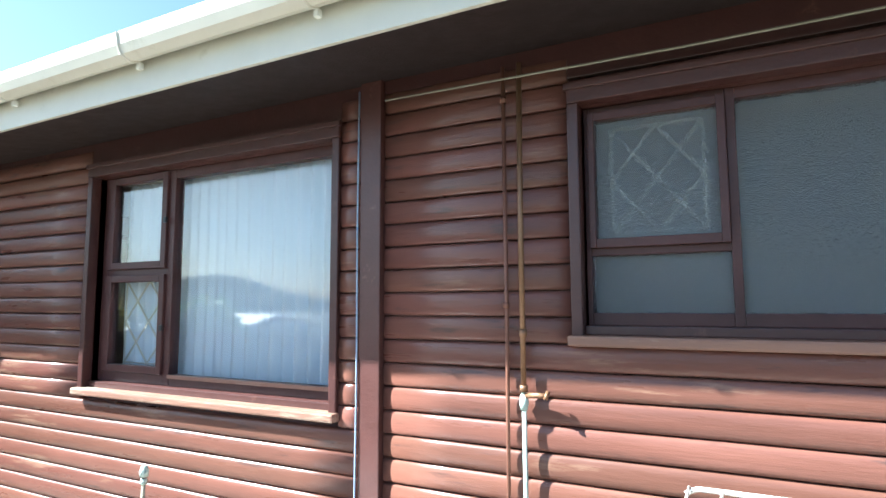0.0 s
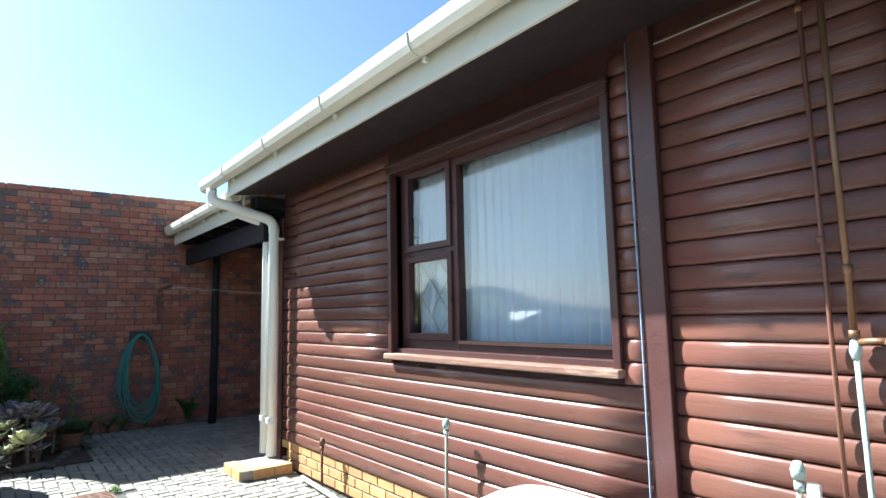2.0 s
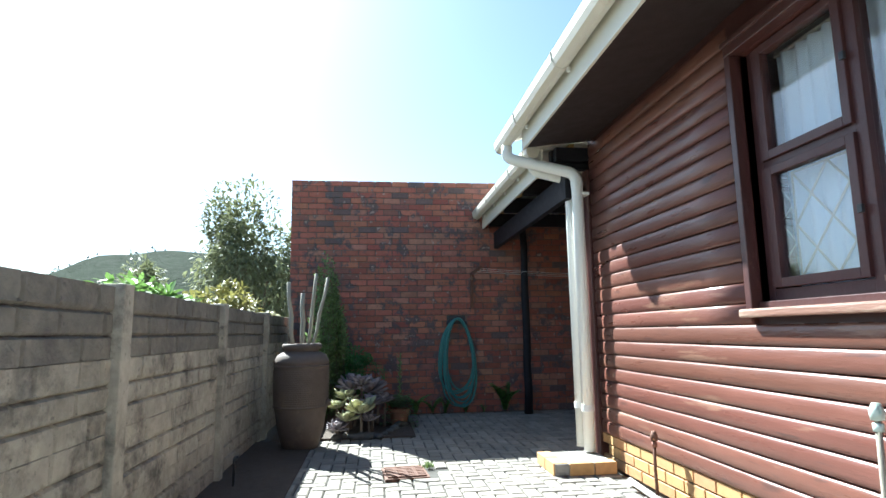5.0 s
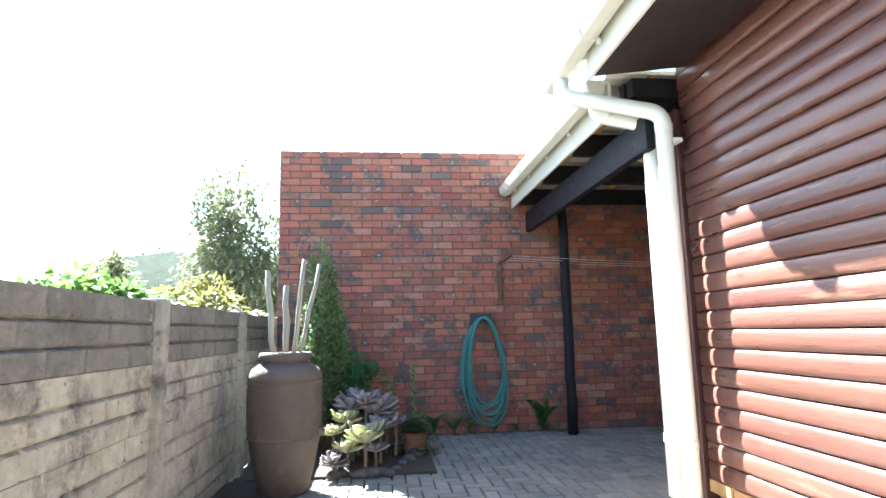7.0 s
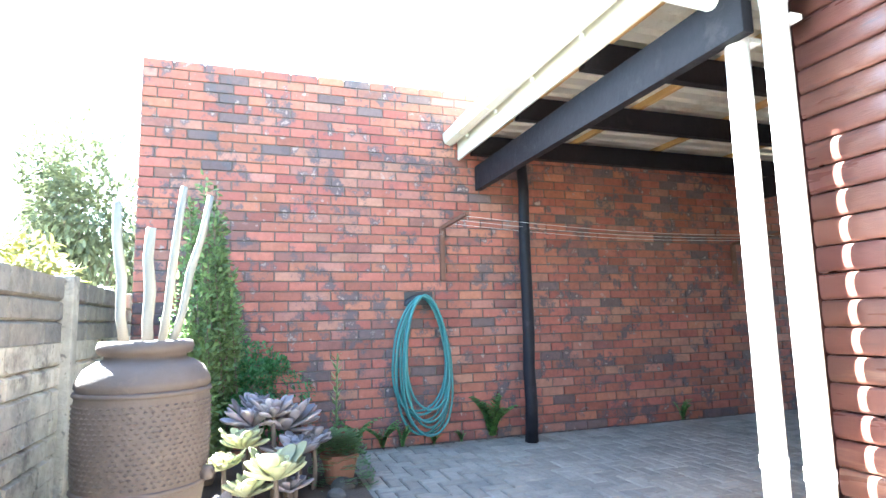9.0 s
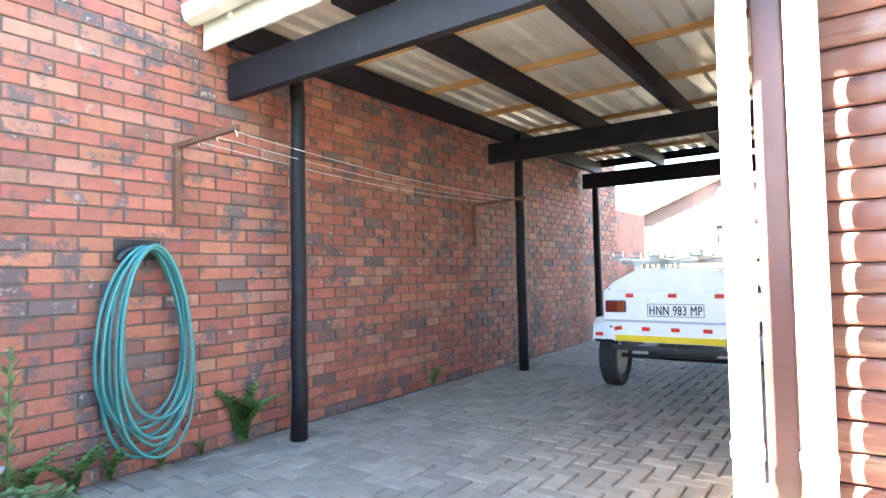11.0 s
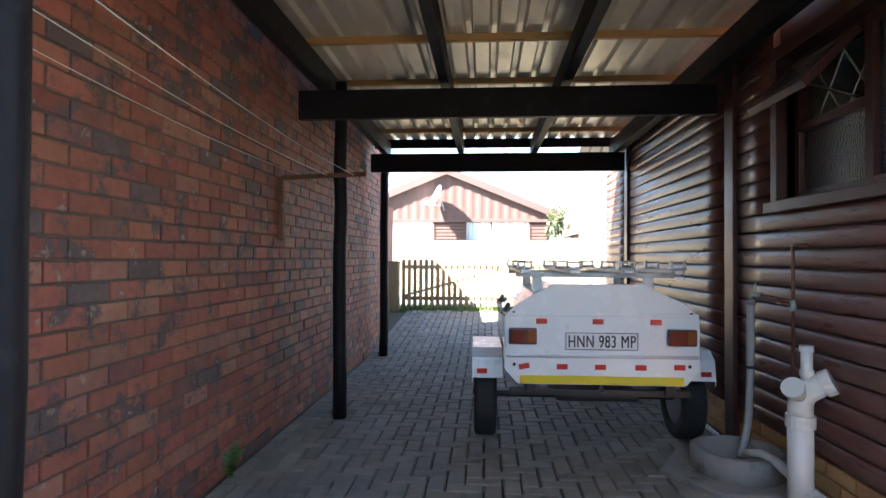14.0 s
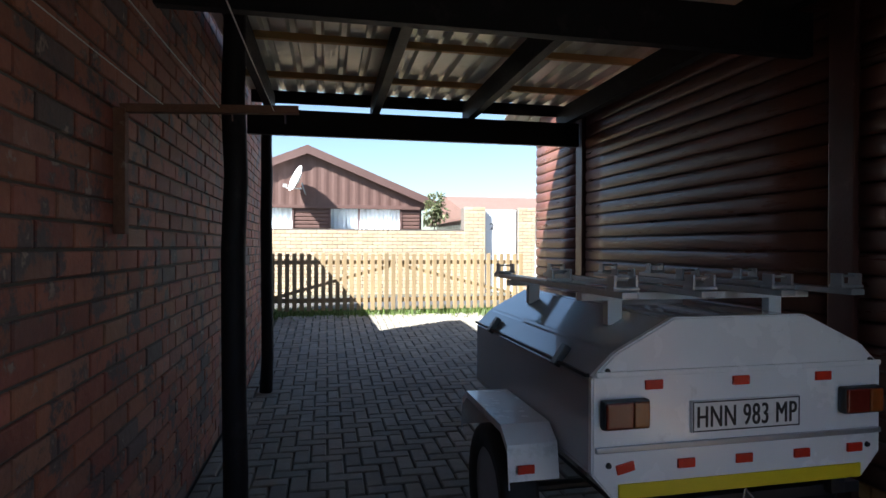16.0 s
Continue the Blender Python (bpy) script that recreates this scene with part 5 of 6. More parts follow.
def tree(name, base, crown_c, radii, count, size, material, label, category, seed, trunk=0.06, clumps=14, group=""):
    rnd = random.Random(seed)
    t = empty(name, base, label, category, group)
    base = Vector(base)
    bm = bmesh.new()
    spots = crown(bm, Vector(crown_c) - base, radii, count, size, rnd, clumps)
    tagged(part("crown", bm, material, t), kind="stuff")
    bm = bmesh.new()
    top = Vector(crown_c) - base
    fork = Vector((top.x * 0.5, top.y * 0.5, max(0.1, top.z - radii[2] * 0.9)))
    sweep(bm, [(0, 0, -0.05), fork * 0.5 + Vector((0.02, -0.02, 0)), fork], [trunk, trunk * 0.85, trunk * 0.7], 10)
    for s, _ in spots:
        e = top + s * 0.9
        m = fork.lerp(e, 0.5) + Vector((rnd.uniform(-0.1, 0.1), rnd.uniform(-0.1, 0.1), 0.02))
        sweep(bm, [fork, m, e], [trunk * 0.5, trunk * 0.3, trunk * 0.1], 6)
    part("trunk", bm, M_BARK, t)
    return t


tree("tree", (-15.6, -1.9, -0.04), (-15.6, -1.9, 2.95), (1.4, 1.75, 2.35), 10500, 0.14, L_TREE, "leafy garden tree with thin grey-green foliage behind the fence", "tree", 3, 0.07, 26)
tree("tree", (-11.2, -2.7, -0.04), (-11.2, -2.7, 1.85), (0.5, 0.55, 0.7), 1500, 0.09, L_TREE, "sparse small tree with bare twigs behind the fence", "tree", 8, 0.035, 16)
tree("shrub", (-10.3, -1.15, -0.04), (-10.3, -1.15, 1.38), (0.7, 0.75, 0.62), 2300, 0.12, L_YELLOW, "shrub with yellow-green leaves behind the fence", "shrub", 4, 0.03, 16)
tree("shrub", (-9.2, -2.1, -0.04), (-9.2, -2.0, 1.36), (1.1, 0.95, 0.5), 2600, 0.17, L_BRIGHT, "bright green broad-leaved shrub behind the fence", "shrub", 5, 0.03, 16)


def cone_shrub(x, y, h, r, count, size, label, seed):
    """A narrow shrub that tapers to its tip, small leaves on many upright twigs."""
    rnd = random.Random(seed)
    t = empty("shrub", (x, y, 0.0), label, "shrub")
    bm, wood = bmesh.new(), bmesh.new()
    for i in range(46):
        a, top = rnd.uniform(0, 6.283), h * rnd.uniform(0.35, 1.0) ** 0.8
        reach = r * (1 - top / (h * 1.08)) + 0.03
        tip = Vector((reach * math.cos(a), reach * math.sin(a) - 0.08 * top / h, top))
        mid = Vector((reach * 1.05 * math.cos(a), reach * 1.05 * math.sin(a), top * 0.5))
        root = Vector((0.03 * math.cos(a), 0.03 * math.sin(a), 0.02))
        sweep(wood, [root, mid, tip], [0.009, 0.006, 0.003], 5)
        for k in range(count // 46):
            u = rnd.uniform(0.10, 1.0)
            p = root.lerp(mid, u * 2) if u < 0.5 else mid.lerp(tip, u * 2 - 1)
            d = Vector((rnd.gauss(0, 1), rnd.gauss(0, 1), rnd.gauss(0.5, 0.8))).normalized()
            leaf(bm, p + d * rnd.uniform(0.0, 0.055), d, Vector((rnd.uniform(-1, 1), rnd.uniform(-1, 1), 1)), size * rnd.uniform(0.6, 1.25), size * 0.5, rnd.uniform(-0.2, 0.2), 0.2)
    tagged(part("foliage", bm, L_BUSH, t), kind="stuff")
    tagged(part("twigs", wood, M_BARK, t), kind="stuff")
    return t


cone_shrub(-8.6, 0.53, 2.12, 0.36, 11500, 0.046, "tall tapering green shrub against the brick wall", 6)
tree("shrub", (-8.5, 0.80, 0.0), (-8.5, 0.82, 0.60), (0.30, 0.36, 0.32), 4200, 0.036, leaf_mat("fine_green_leaf", (0.06, 0.17, 0.05)), "low fine-leaved green shrub beside the tall one", "shrub", 16, 0.015, 14)


def spoon(bm, base, out, length, width, curl):
    """One fleshy spoon-shaped leaf, widest towards its pointed tip."""
    out = Vector(out).normalized()
    side = out.cross(Vector((0, 0, 1))).normalized()
    up = side.cross(out)
    rows_ = []
    for k, w_ in ((0.0, 0.30), (0.25, 0.48), (0.5, 0.80), (0.72, 1.0), (0.88, 0.80), (0.96, 0.42)):
        c = Vector(base) + out * length * k + up * (curl * length * k * k)
        q = width * w_ / 2
        rows_.append([bm.verts.new(c + side * q * d + up * q * h) for d, h in ((-1, 0.30), (-0.55, 0.06), (0, -0.02), (0.55, 0.06), (1, 0.30))]
                     + [bm.verts.new(c + side * q * d + up * (q * h - 0.006)) for d, h in ((0.5, -0.02), (0, -0.14), (-0.5, -0.02))])
    tip = bm.verts.new(Vector(base) + out * length * 1.02 + up * (curl * length))
    n_ = len(rows_[0])
    for a, b in zip(rows_, rows_[1:]):
        for k in range(n_):
            bm.faces.new((a[k], a[(k + 1) % n_], b[(k + 1) % n_], b[k]))
    for k in range(n_):
        bm.faces.new((rows_[-1][k], rows_[-1][(k + 1) % n_], tip))
    bm.faces.new(rows_[0][::-1])


def rosette(x, y, z, r, material, label, seed, pot=0.0):
    rnd = random.Random(seed)
    t = empty("succulent", (x, y, 0.0), label, "succulent", "succulents by the jar")
    bm = bmesh.new()
    for ring, (n, k, tilt) in enumerate(((9, 1.0, 0.15), (9, 0.9, 0.45), (7, 0.72, 0.9), (5, 0.45, 1.7))):
        for i in range(n):
            a = 2 * math.pi * (i + 0.5 * (ring % 2) + rnd.uniform(-0.12, 0.12)) / n
            spoon(bm, (0, 0, z + 0.006 * ring), (math.cos(a), math.sin(a), tilt + rnd.uniform(-0.2, 0.4)), 0.98 * r * k * rnd.uniform(0.7, 1.15), r * k * rnd.uniform(0.42, 0.56), rnd.uniform(0.05, 0.3))
    part("leaves", bm, material, t, smooth=True)
    bm = bmesh.new()
    sweep(bm, [(0, 0, 0.0), (0.02, 0.01, z * 0.5), (0, 0, z + 0.01)], [0.018, 0.014, 0.012], 7)
    part("stem", bm, M_BARK, t)
    return t


for i, (x, y, z, r, m, lab) in enumerate((
        (-7.58, 0.98, 0.26, 0.21, L_PALE, "pale yellow-green rosette succulent in the sun"), (-7.62, 0.84, 0.18, 0.15, L_PALE, "pale rosette succulent near the ground"),
        (-7.85, 0.82, 0.38, 0.16, L_PALE, "pale cream rosette succulent on a tall stem"), (-8.12, 1.06, 0.42, 0.22, L_GREY, "large grey-mauve rosette succulent on a stem"),
        (-8.05, 0.86, 0.46, 0.19, L_GREY, "large grey-mauve rosette succulent on a stem"), (-8.30, 0.90, 0.50, 0.17, L_GREY, "grey-mauve rosette succulent in shade"),
        (-7.92, 1.10, 0.30, 0.19, L_GREY, "grey-mauve rosette succulent in shade"), (-7.55, 0.74, 0.10, 0.14, L_GREY, "small grey rosette succulent at the bed edge"),
        (-8.35, 1.16, 0.40, 0.18, L_GREY, "grey rosette succulent at the back"), (-7.72, 1.06, 0.16, 0.14, L_GREY, "small grey rosette succulent at the bed edge"),
        (-7.74, 0.72, 0.30, 0.13, L_PALE, "pale rosette succulent beside the jar"), (-7.98, 0.98, 0.52, 0.15, L_GREY, "grey-mauve rosette succulent on a tall stem"),
        (-8.22, 1.24, 0.30, 0.15, L_GREY, "grey-mauve rosette succulent by the flower pot"))):
    rosette(x, y - 0.06, z, r, m, lab, i)
pot = empty("flower_pot", (-8.32, 1.36, 0), "terracotta pot with trailing green plants", "pot")
part("body", lathe(bmesh.new(), [(0.085, 0.0), (0.115, 0.17), (0.128, 0.175), (0.128, 0.205), (0.11, 0.205), (0.10, 0.18), (0.01, 0.175)], 24), mat("pot_clay", (0.24, 0.115, 0.07), 0.8, vary=0.2), pot, smooth=False)
rnd = random.Random(9)
bm = bmesh.new()
for i in range(64):
    a = rnd.uniform(0, 6.28)
    d = Vector((math.cos(a), math.sin(a), 0))
    for k in range(9):
        p = Vector((0, 0, 0.20 + 0.002 * i)) + d * (0.03 + 0.026 * k) + Vector((0, 0, 0.05 * math.sin(k * 0.5) - 0.0042 * k * k))
        for s in (-1, 1):
            leaf(bm, p, d.cross(Vector((0, 0, s))) + 0.4 * d, (0, 0, 1), 0.045, 0.02)
tr = part("trailing_stems", bm, leaf_mat("trailing_leaf", (0.14, 0.24, 0.10)), pot)
tagged(tr, kind="stuff")
t = empty("flower_spike", (-8.62, 1.38, 0), "tall thin green spike plant by the wall", "plant")
bm = bmesh.new()
for k in range(46):
    a = k * 2.4
    leaf(bm, (0.01 * math.cos(a), 0.01 * math.sin(a), 0.25 + k * 0.0125), (math.cos(a), math.sin(a), 0.8), (0, 0, 1), 0.05, 0.018)
sweep(bm, [(0, 0, 0), (0.01, 0.0, 0.4), (0, 0.01, 0.84)], 0.007, 6)
part("spike", bm, L_BUSH, t)


def fern(x, y, h, n, seed, label):
    rnd = random.Random(seed)
    t = empty("fern", (x, y, 0), label, "fern", "ferns along the brick wall")
    for i in range(n):
        bm = bmesh.new()
        a = rnd.uniform(-1.35, 1.35)
        d = Vector((math.cos(a) * 0.5, math.sin(a), 0))
        hh = h * rnd.uniform(0.7, 1.1)
        reach = h * rnd.uniform(0.25, 0.75)
        prev = None
        for k in range(13):
            u = k / 12
            p = d * reach * u * u + Vector((0.02, 0, hh * (u - 0.22 * u * u)))
            if k and k < 12:
                for s in (-1, 1):
                    leaf(bm, p, d.cross(Vector((0, 0, s))) + Vector((0, 0, 0.25)), (0, 0, 1), 0.16 * h * math.sin(math.pi * (0.12 + 0.85 * u)), 0.10 * h)
        part("frond", bm, L_FERN, t)
    return t


fern(BX + 0.05, 2.85, 0.50, 12, 1, "green sword fern growing at the wall's foot")
fern(BX + 0.04, 4.94, 0.26, 6, 2, "small green fern in the paving joint")
for i, (y, h) in enumerate(((1.85, 0.30), (1.62, 0.36), (2.02, 0.24), (1.35, 0.34), (2.3, 0.14), (2.55, 0.14))):
    fern(BX + 0.06, y, h, 7, 20 + i, "green fern in the shady bed by the wall")
# dark strip over the pavers, deepening the fence's shadow by colour
structure("soil_strip", boxm(-7.545, -3.2, FY - 0.02, 0.46, -0.04, 0.014, 0.008), M_SOIL, "dark strip deepening the fence's shade along its foot", "soil")
structure("soil_bed", boxm(-9.28, -7.55, 0.0, 1.5, -0.04, 0.02, 0.01), M_SOIL, "dark soil bed with stones by the jar", "soil")
rnd = random.Random(12)
for i in range(13):
    bm = bmesh.new()
    bmesh.ops.create_icosphere(bm, subdivisions=2, radius=rnd.uniform(0.04, 0.09))
    for v_ in bm.verts:
        v_.co *= 1 + 0.25 * noise.noise(v_.co * 12 + Vector((i, 0, 0)))
        v_.co.z *= 0.65
    ob = tagged(link("stone", bm, M_STONE), "dark grey rounded stone edging the soil bed", "stone", "stones round the bed")
    ob.location = (-7.53 + rnd.uniform(-0.1, 0.02) - 0.14 * max(0, i - 7), 0.68 + 0.062 * i, 0.03)

# ---- beyond the carport ----
GZ = 0.26
gatepost = tagged(link("gate_post", boxm(-9.66, -9.46, 12.62, 12.82, GZ - 0.1, 1.19, 0.01), M_GATE), "squat brown timber gate post beside the brick wall", "gate post")


def gate(x0, x1, brace_up, label):
    g = empty("picket_gate", (x0, 12.78, GZ + 0.04), label, "gate", "gates to the road")
    w_ = x1 - x0
    n = int(w_ / 0.107)
    bm = boxm(-0.033, 0.033, -0.03, -0.012, 0.0, 0.90, 0.004)
    first = part("picket", bm, M_GATE, g)
    first.location = (0.04, 0, 0.02)
    for i in range(1, n):
        p = new("picket", first.data)
        p.parent, p.location = g, (0.04 + i * (w_ - 0.08) / (n - 1), 0, 0.02 + 0.006 * math.sin(i * 2.1))
    for z in (0.18, 0.78):
        part("rail", boxm(0.0, w_, -0.010, 0.025, z - 0.035, z + 0.035, 0.004), M_GATE, g)
    bm = bmesh.new()
    z0, z1 = (0.22, 0.74) if brace_up else (0.74, 0.22)
    sweep(bm, [(0.03, 0.01, z0), (w_ - 0.03, 0.01, z1)], 0.035, 4)
    part("brace", bm, M_GATE, g)


gate(-9.42, -7.47, True, "weathered brown picket gate leaf with a diagonal brace")
gate(-7.44, -5.32, False, "weathered brown picket gate leaf in the sun")
rnd = random.Random(31)
bm = bmesh.new()
for i in range(4200):
    x, y = rnd.uniform(-9.7, -4.6), rnd.gauss(12.85, 0.2)
    leaf(bm, (x, y, GZ - 0.05), (rnd.uniform(-0.5, 0.5), rnd.uniform(-0.5, 0.5), 1), (rnd.uniform(-1, 1), rnd.uniform(-1, 1), 0.2), rnd.uniform(0.06, 0.17), 0.012)
tagged(link("grass", bm, L_GRASS), "strip of rough grass under the gates", "grass", kind="stuff")
structure("road", boxm(-60, 60, 13.6, 16.2, GZ - 0.06, GZ - 0.03), mat("asphalt", (0.06, 0.058, 0.055), 0.9, vary=0.2, scale=30, bump=0.5, bump_scale=150), "narrow asphalt road past the gates", "road")

# added wall, hidden behind the tall one, that shadows the left gate leaf
structure("wall_neighbour", boxm(-9.97, -9.75, 9.6, 13.7, -0.05, 2.28), M_BRICK, "unseen low brick wall added to shade the left gate leaf")

# garden wall over the road with its courses, pillars and door
gw = structure("garden_wall", boxm(-26.0, -5.34, 17.01, 17.2, 0.0, 1.73), M_MORTAR, "cream brick garden wall across the road")
rows = int((1.74 - 0.2) / 0.0835)
verts, faces = [], []


def brick_geo(verts, faces, x0, x1, y, z0, z1, d=0.012, c=0.004):
    """A brick's shown half: a chamfered block whose face looks towards -y."""
    k = len(verts)
    for yy, q in ((y + d, 0.0), (y + c, 0.0), (y, c)):
        verts += [(x0 + q, yy, z0 + q), (x1 - q, yy, z0 + q), (x1 - q, yy, z1 - q), (x0 + q, yy, z1 - q)]
    for a in (0, 4):
        for i in range(4):
            j = (i + 1) % 4
            faces.append((k + a + i, k + a + j, k + a + 4 + j, k + a + 4 + i))
    faces.append((k + 8, k + 9, k + 10, k + 11))


def mesh_of(name, verts, faces, material):
    me = bpy.data.meshes.new(name)
    me.from_pydata(verts, [], faces)
    me.materials.append(material)
    return me


for r in range(rows):
    x = -14.0 + (0.116 if r % 2 else 0.0)
    while x < -5.36:
        brick_geo(verts, faces, x, x + 0.222, 16.998, 0.2 + r * 0.0835, 0.2 + r * 0.0835 + 0.0735)
        x += 0.232
ob = new("bricks", mesh_of("bricks", verts, faces, M_CREAM))
ob.parent = gw
tagged(ob, "cream face bricks", kind="stuff")
for x0, x1 in ((-5.34, -4.82), (-3.99, -3.55)):
    p = structure("pillar", boxm(x0 + 0.01, x1 - 0.01, 16.91, 17.3, 0.0, 2.27), M_MORTAR, "cream brick gate pillar across the road", "pillar")
    verts, faces = [], []
    for r in range(25):
        x = x0 - (0.116 if r % 2 else 0.0)
        while x < x1 - 0.02:
            a, b = max(x, x0), min(x + 0.222, x1)
            if b - a > 0.03:
                brick_geo(verts, faces, a, b, 16.90, 0.2 + r * 0.0835, 0.2 + r * 0.0835 + 0.0735)
            x += 0.232
    o2 = new("bricks", mesh_of("bricks", verts, faces, M_CREAM))
    o2.parent = p
    tagged(o2, "cream face bricks", kind="stuff")
door = empty("garden_door", (-4.405, 17.05, 0.2), "white panelled garden door with a house number", "door")
part("leaf", boxm(-0.405, 0.405, -0.02, 0.02, 0.0, 2.03, 0.004), M_TRAILER, door)
for i in range(6):
    part("plank", boxm(-0.39 + i * 0.131, -0.39 + i * 0.131 + 0.124, -0.03, -0.02, 0.03, 2.0, 0.003), M_TRAILER, door)
cu = bpy.data.curves.new("house_number", "FONT")
cu.body, cu.size, cu.extrude = "2", 0.22, 0.004
tx = bpy.data.objects.new("house_number", cu)
scene.collection.objects.link(tx)
bpy.context.view_layer.update()
me = bpy.data.meshes.new_from_object(tx.evaluated_get(bpy.context.evaluated_depsgraph_get()))
bpy.data.objects.remove(tx)
me.transform(Matrix.Translation((-0.27, -0.036, 1.55)) @ Matrix.Rotation(radians(90), 4, "X"))
me.materials.clear()
me.materials.append(M_BLACK)
num = new("house_number", me)
num.parent = door
bm = bmesh.new(); sweep(bm, [(0.33, -0.03, 1.1), (0.33, -0.08, 1.1), (0.27, -0.08, 1.1)], 0.01, 6); part("handle", bm, M_STEEL, door)


# brown house across the road
def far_house():
    h = empty("house", (-9.12, 21.0, 0.2), "single-storey brown timber house with a gable and white-curtained windows", "house")
    X0, X1, ax = -3.36, 3.36, 0.0
    eave, apex = 2.38, 3.95
    slope = (apex - eave) / 3.84
    wall_z = 2.30
    wb = bmesh.new()
    wins = [(-3.1, -0.45, 1.55, 2.27), (0.67, 2.75, 1.55, 2.31)]
    slab_with_holes(X0, X1, 0.0, wall_z, [(w_[0], w_[1], w_[2], w_[3]) for w_ in wins], lambda a, b, c, d: box(wb, a, b, 0.05, 0.2, c, d))
    wall = part("wall", wb, M_FARWALL, h)
    verts, faces = [], []
    for k in range(20):
        z = 0.2 + k * 0.112
        spans = [(X0, X1)]
        for w_ in wins:
            if z + 0.112 > w_[2] - 0.04 and z < w_[3] + 0.04:
                spans = [s for a, b in spans for s in ((a, min(b, w_[0] - 0.05)), (max(a, w_[1] + 0.05), b)) if s[1] - s[0] > 0.02]
        if z + 0.1 > wall_z:
            continue
        for a, b in spans:
            brick_geo(verts, faces, a, b, 0.0, z, z + 0.105, 0.05, 0.02)
    o2 = new("cladding", mesh_of("cladding", verts, faces, M_FARWALL))
    o2.parent = wall
    tagged(o2, kind="stuff")
    # gable of upright ribbed cladding
    bm = bmesh.new()
    prev = None
    n = 96
    for i in range(n + 1):
        x = -3.7 + 7.4 * i / n
        top = apex - slope * abs(x) - 0.05
        y = -0.006 if (i // 2) % 2 else 0.006
        a, b = bm.verts.new((x, y, min(wall_z + 0.0, top))), bm.verts.new((x, y, top))
        if prev:
            bm.faces.new((prev[0], a, b, prev[1]))
        prev = (a, b)
    part("gable_cladding", bm, M_FARWALL, h)
    part("trim_board", boxm(X0, X1, -0.06, 0.0, wall_z - 0.05, wall_z + 0.04, 0.004), M_FARWALL, h)
    for s in (-1, 1):
        bm = bmesh.new()
        pts = [(0, apex), (s * 3.84, eave), (s * 3.84, eave + 0.12), (0, apex + 0.13)]
        a = [bm.verts.new((x, -0.15, z)) for x, z in pts]
        b = [bm.verts.new((x, 9.0, z)) for x, z in pts]
        for k in range(4):
            bm.faces.new((a[k], a[(k + 1) % 4], b[(k + 1) % 4], b[k]))
        bm.faces.new(a[::-1]); bm.faces.new(b)
        bmesh.ops.recalc_face_normals(bm, faces=bm.faces)
        roof = part("roof", bm, M_FARROOF, h)
        bm = bmesh.new()
        a = [bm.verts.new((x, -0.18, z)) for x, z in ((0, apex - 0.10), (s * 3.86, eave - 0.10), (s * 3.86, eave + 0.14), (0, apex + 0.15))]
        b = [bm.verts.new((v_.co.x, -0.15, v_.co.z)) for v_ in a]
        for k in range(4):
            bm.faces.new((a[k], a[(k + 1) % 4], b[(k + 1) % 4], b[k]))
        bm.faces.new(a); bm.faces.new(b[::-1])
        bmesh.ops.recalc_face_normals(bm, faces=bm.faces)
        part("barge_board", bm, M_FARROOF, roof)
    for i, (a, b, c, d) in enumerate(wins):
        wn_ = part("window", boxm(a - 0.05, b + 0.05, -0.02, 0.03, d, d + 0.05, 0.004), M_FARROOF, h)
        for q in ((a - 0.05, a, c, d), (b, b + 0.05, c, d), ((a * 0.6 + b * 0.4) - 0.025, (a * 0.6 + b * 0.4) + 0.025, c, d)):
            part("frame", boxm(q[0], q[1], -0.02, 0.03, q[2], q[3], 0.004), M_FARROOF, wn_)
        part("sill", boxm(a - 0.08, b + 0.08, -0.05, 0.03, c - 0.06, c, 0.004), M_FARROOF, wn_)
        part("pane", boxm(a, b, 0.02, 0.025, c, d), M_GLASS, wn_).visible_shadow = False
        bm = bmesh.new()
        nn = 90
        top = [bm.verts.new((a + (b - a) * k / nn, 0.14 + 0.02 * math.sin(k * 1.1), d)) for k in range(nn + 1)]
        low = [bm.verts.new((v_.co.x, v_.co.y, c)) for v_ in top]
        for k in range(nn):
            bm.faces.new((top[k], low[k], low[k + 1], top[k + 1]))
        part("curtain", bm, M_CURTAIN, wn_)
    part("back_wall", boxm(X0, X1, 8.0, 8.2, 0.0, wall_z), M_FARWALL, h)
    for s in (X0, X1):
        part("side_wall", boxm(s - 0.08, s + 0.08, 0.2, 8.0, 0.0, wall_z), M_FARWALL, h)
    part("inner_wall", boxm(X0 + 0.1, X1 - 0.1, 1.2, 1.3, 0.0, wall_z), M_ROOM, h)
    return h


far_house()
dish = empty("satellite_dish", (-9.18, 20.95, 3.10), "white satellite dish on a wall bracket under the gable", "satellite dish")
bm = bmesh.new()
lathe(bm, [(0.002, 0.0), (0.12, 0.012), (0.25, 0.05), (0.37, 0.11), (0.40, 0.13)], 28)
bmesh.ops.delete(bm, geom=[f for f in bm.faces if len(f.verts) > 4], context="FACES")
bmesh.ops.transform(bm, matrix=pose(-0.16, -0.42, 0.12, 0, -68, 20), verts=bm.verts)
thick(part("reflector", bm, M_TRAILER, dish, smooth=True), 0.01)
bm = bmesh.new(); sweep(bm, [(-0.10, -0.40, -0.12), (-0.52, -0.55, -0.12), (-0.54, -0.55, -0.05)], 0.018, 8); part("feed_arm", bm, M_TRAILER, dish)
bm = boxm(-0.60, -0.50, -0.60, -0.50, -0.10, -0.02, 0.01); part("feed_horn", bm, M_TRAILER, dish)
bm = bmesh.new(); sweep(bm, bend([(0.0, 0.0, -0.25), (0.0, -0.30, -0.25), (-0.10, -0.36, 0.05)], 4, 0.1), 0.022, 8); part("bracket", bm, M_GALV, dish)

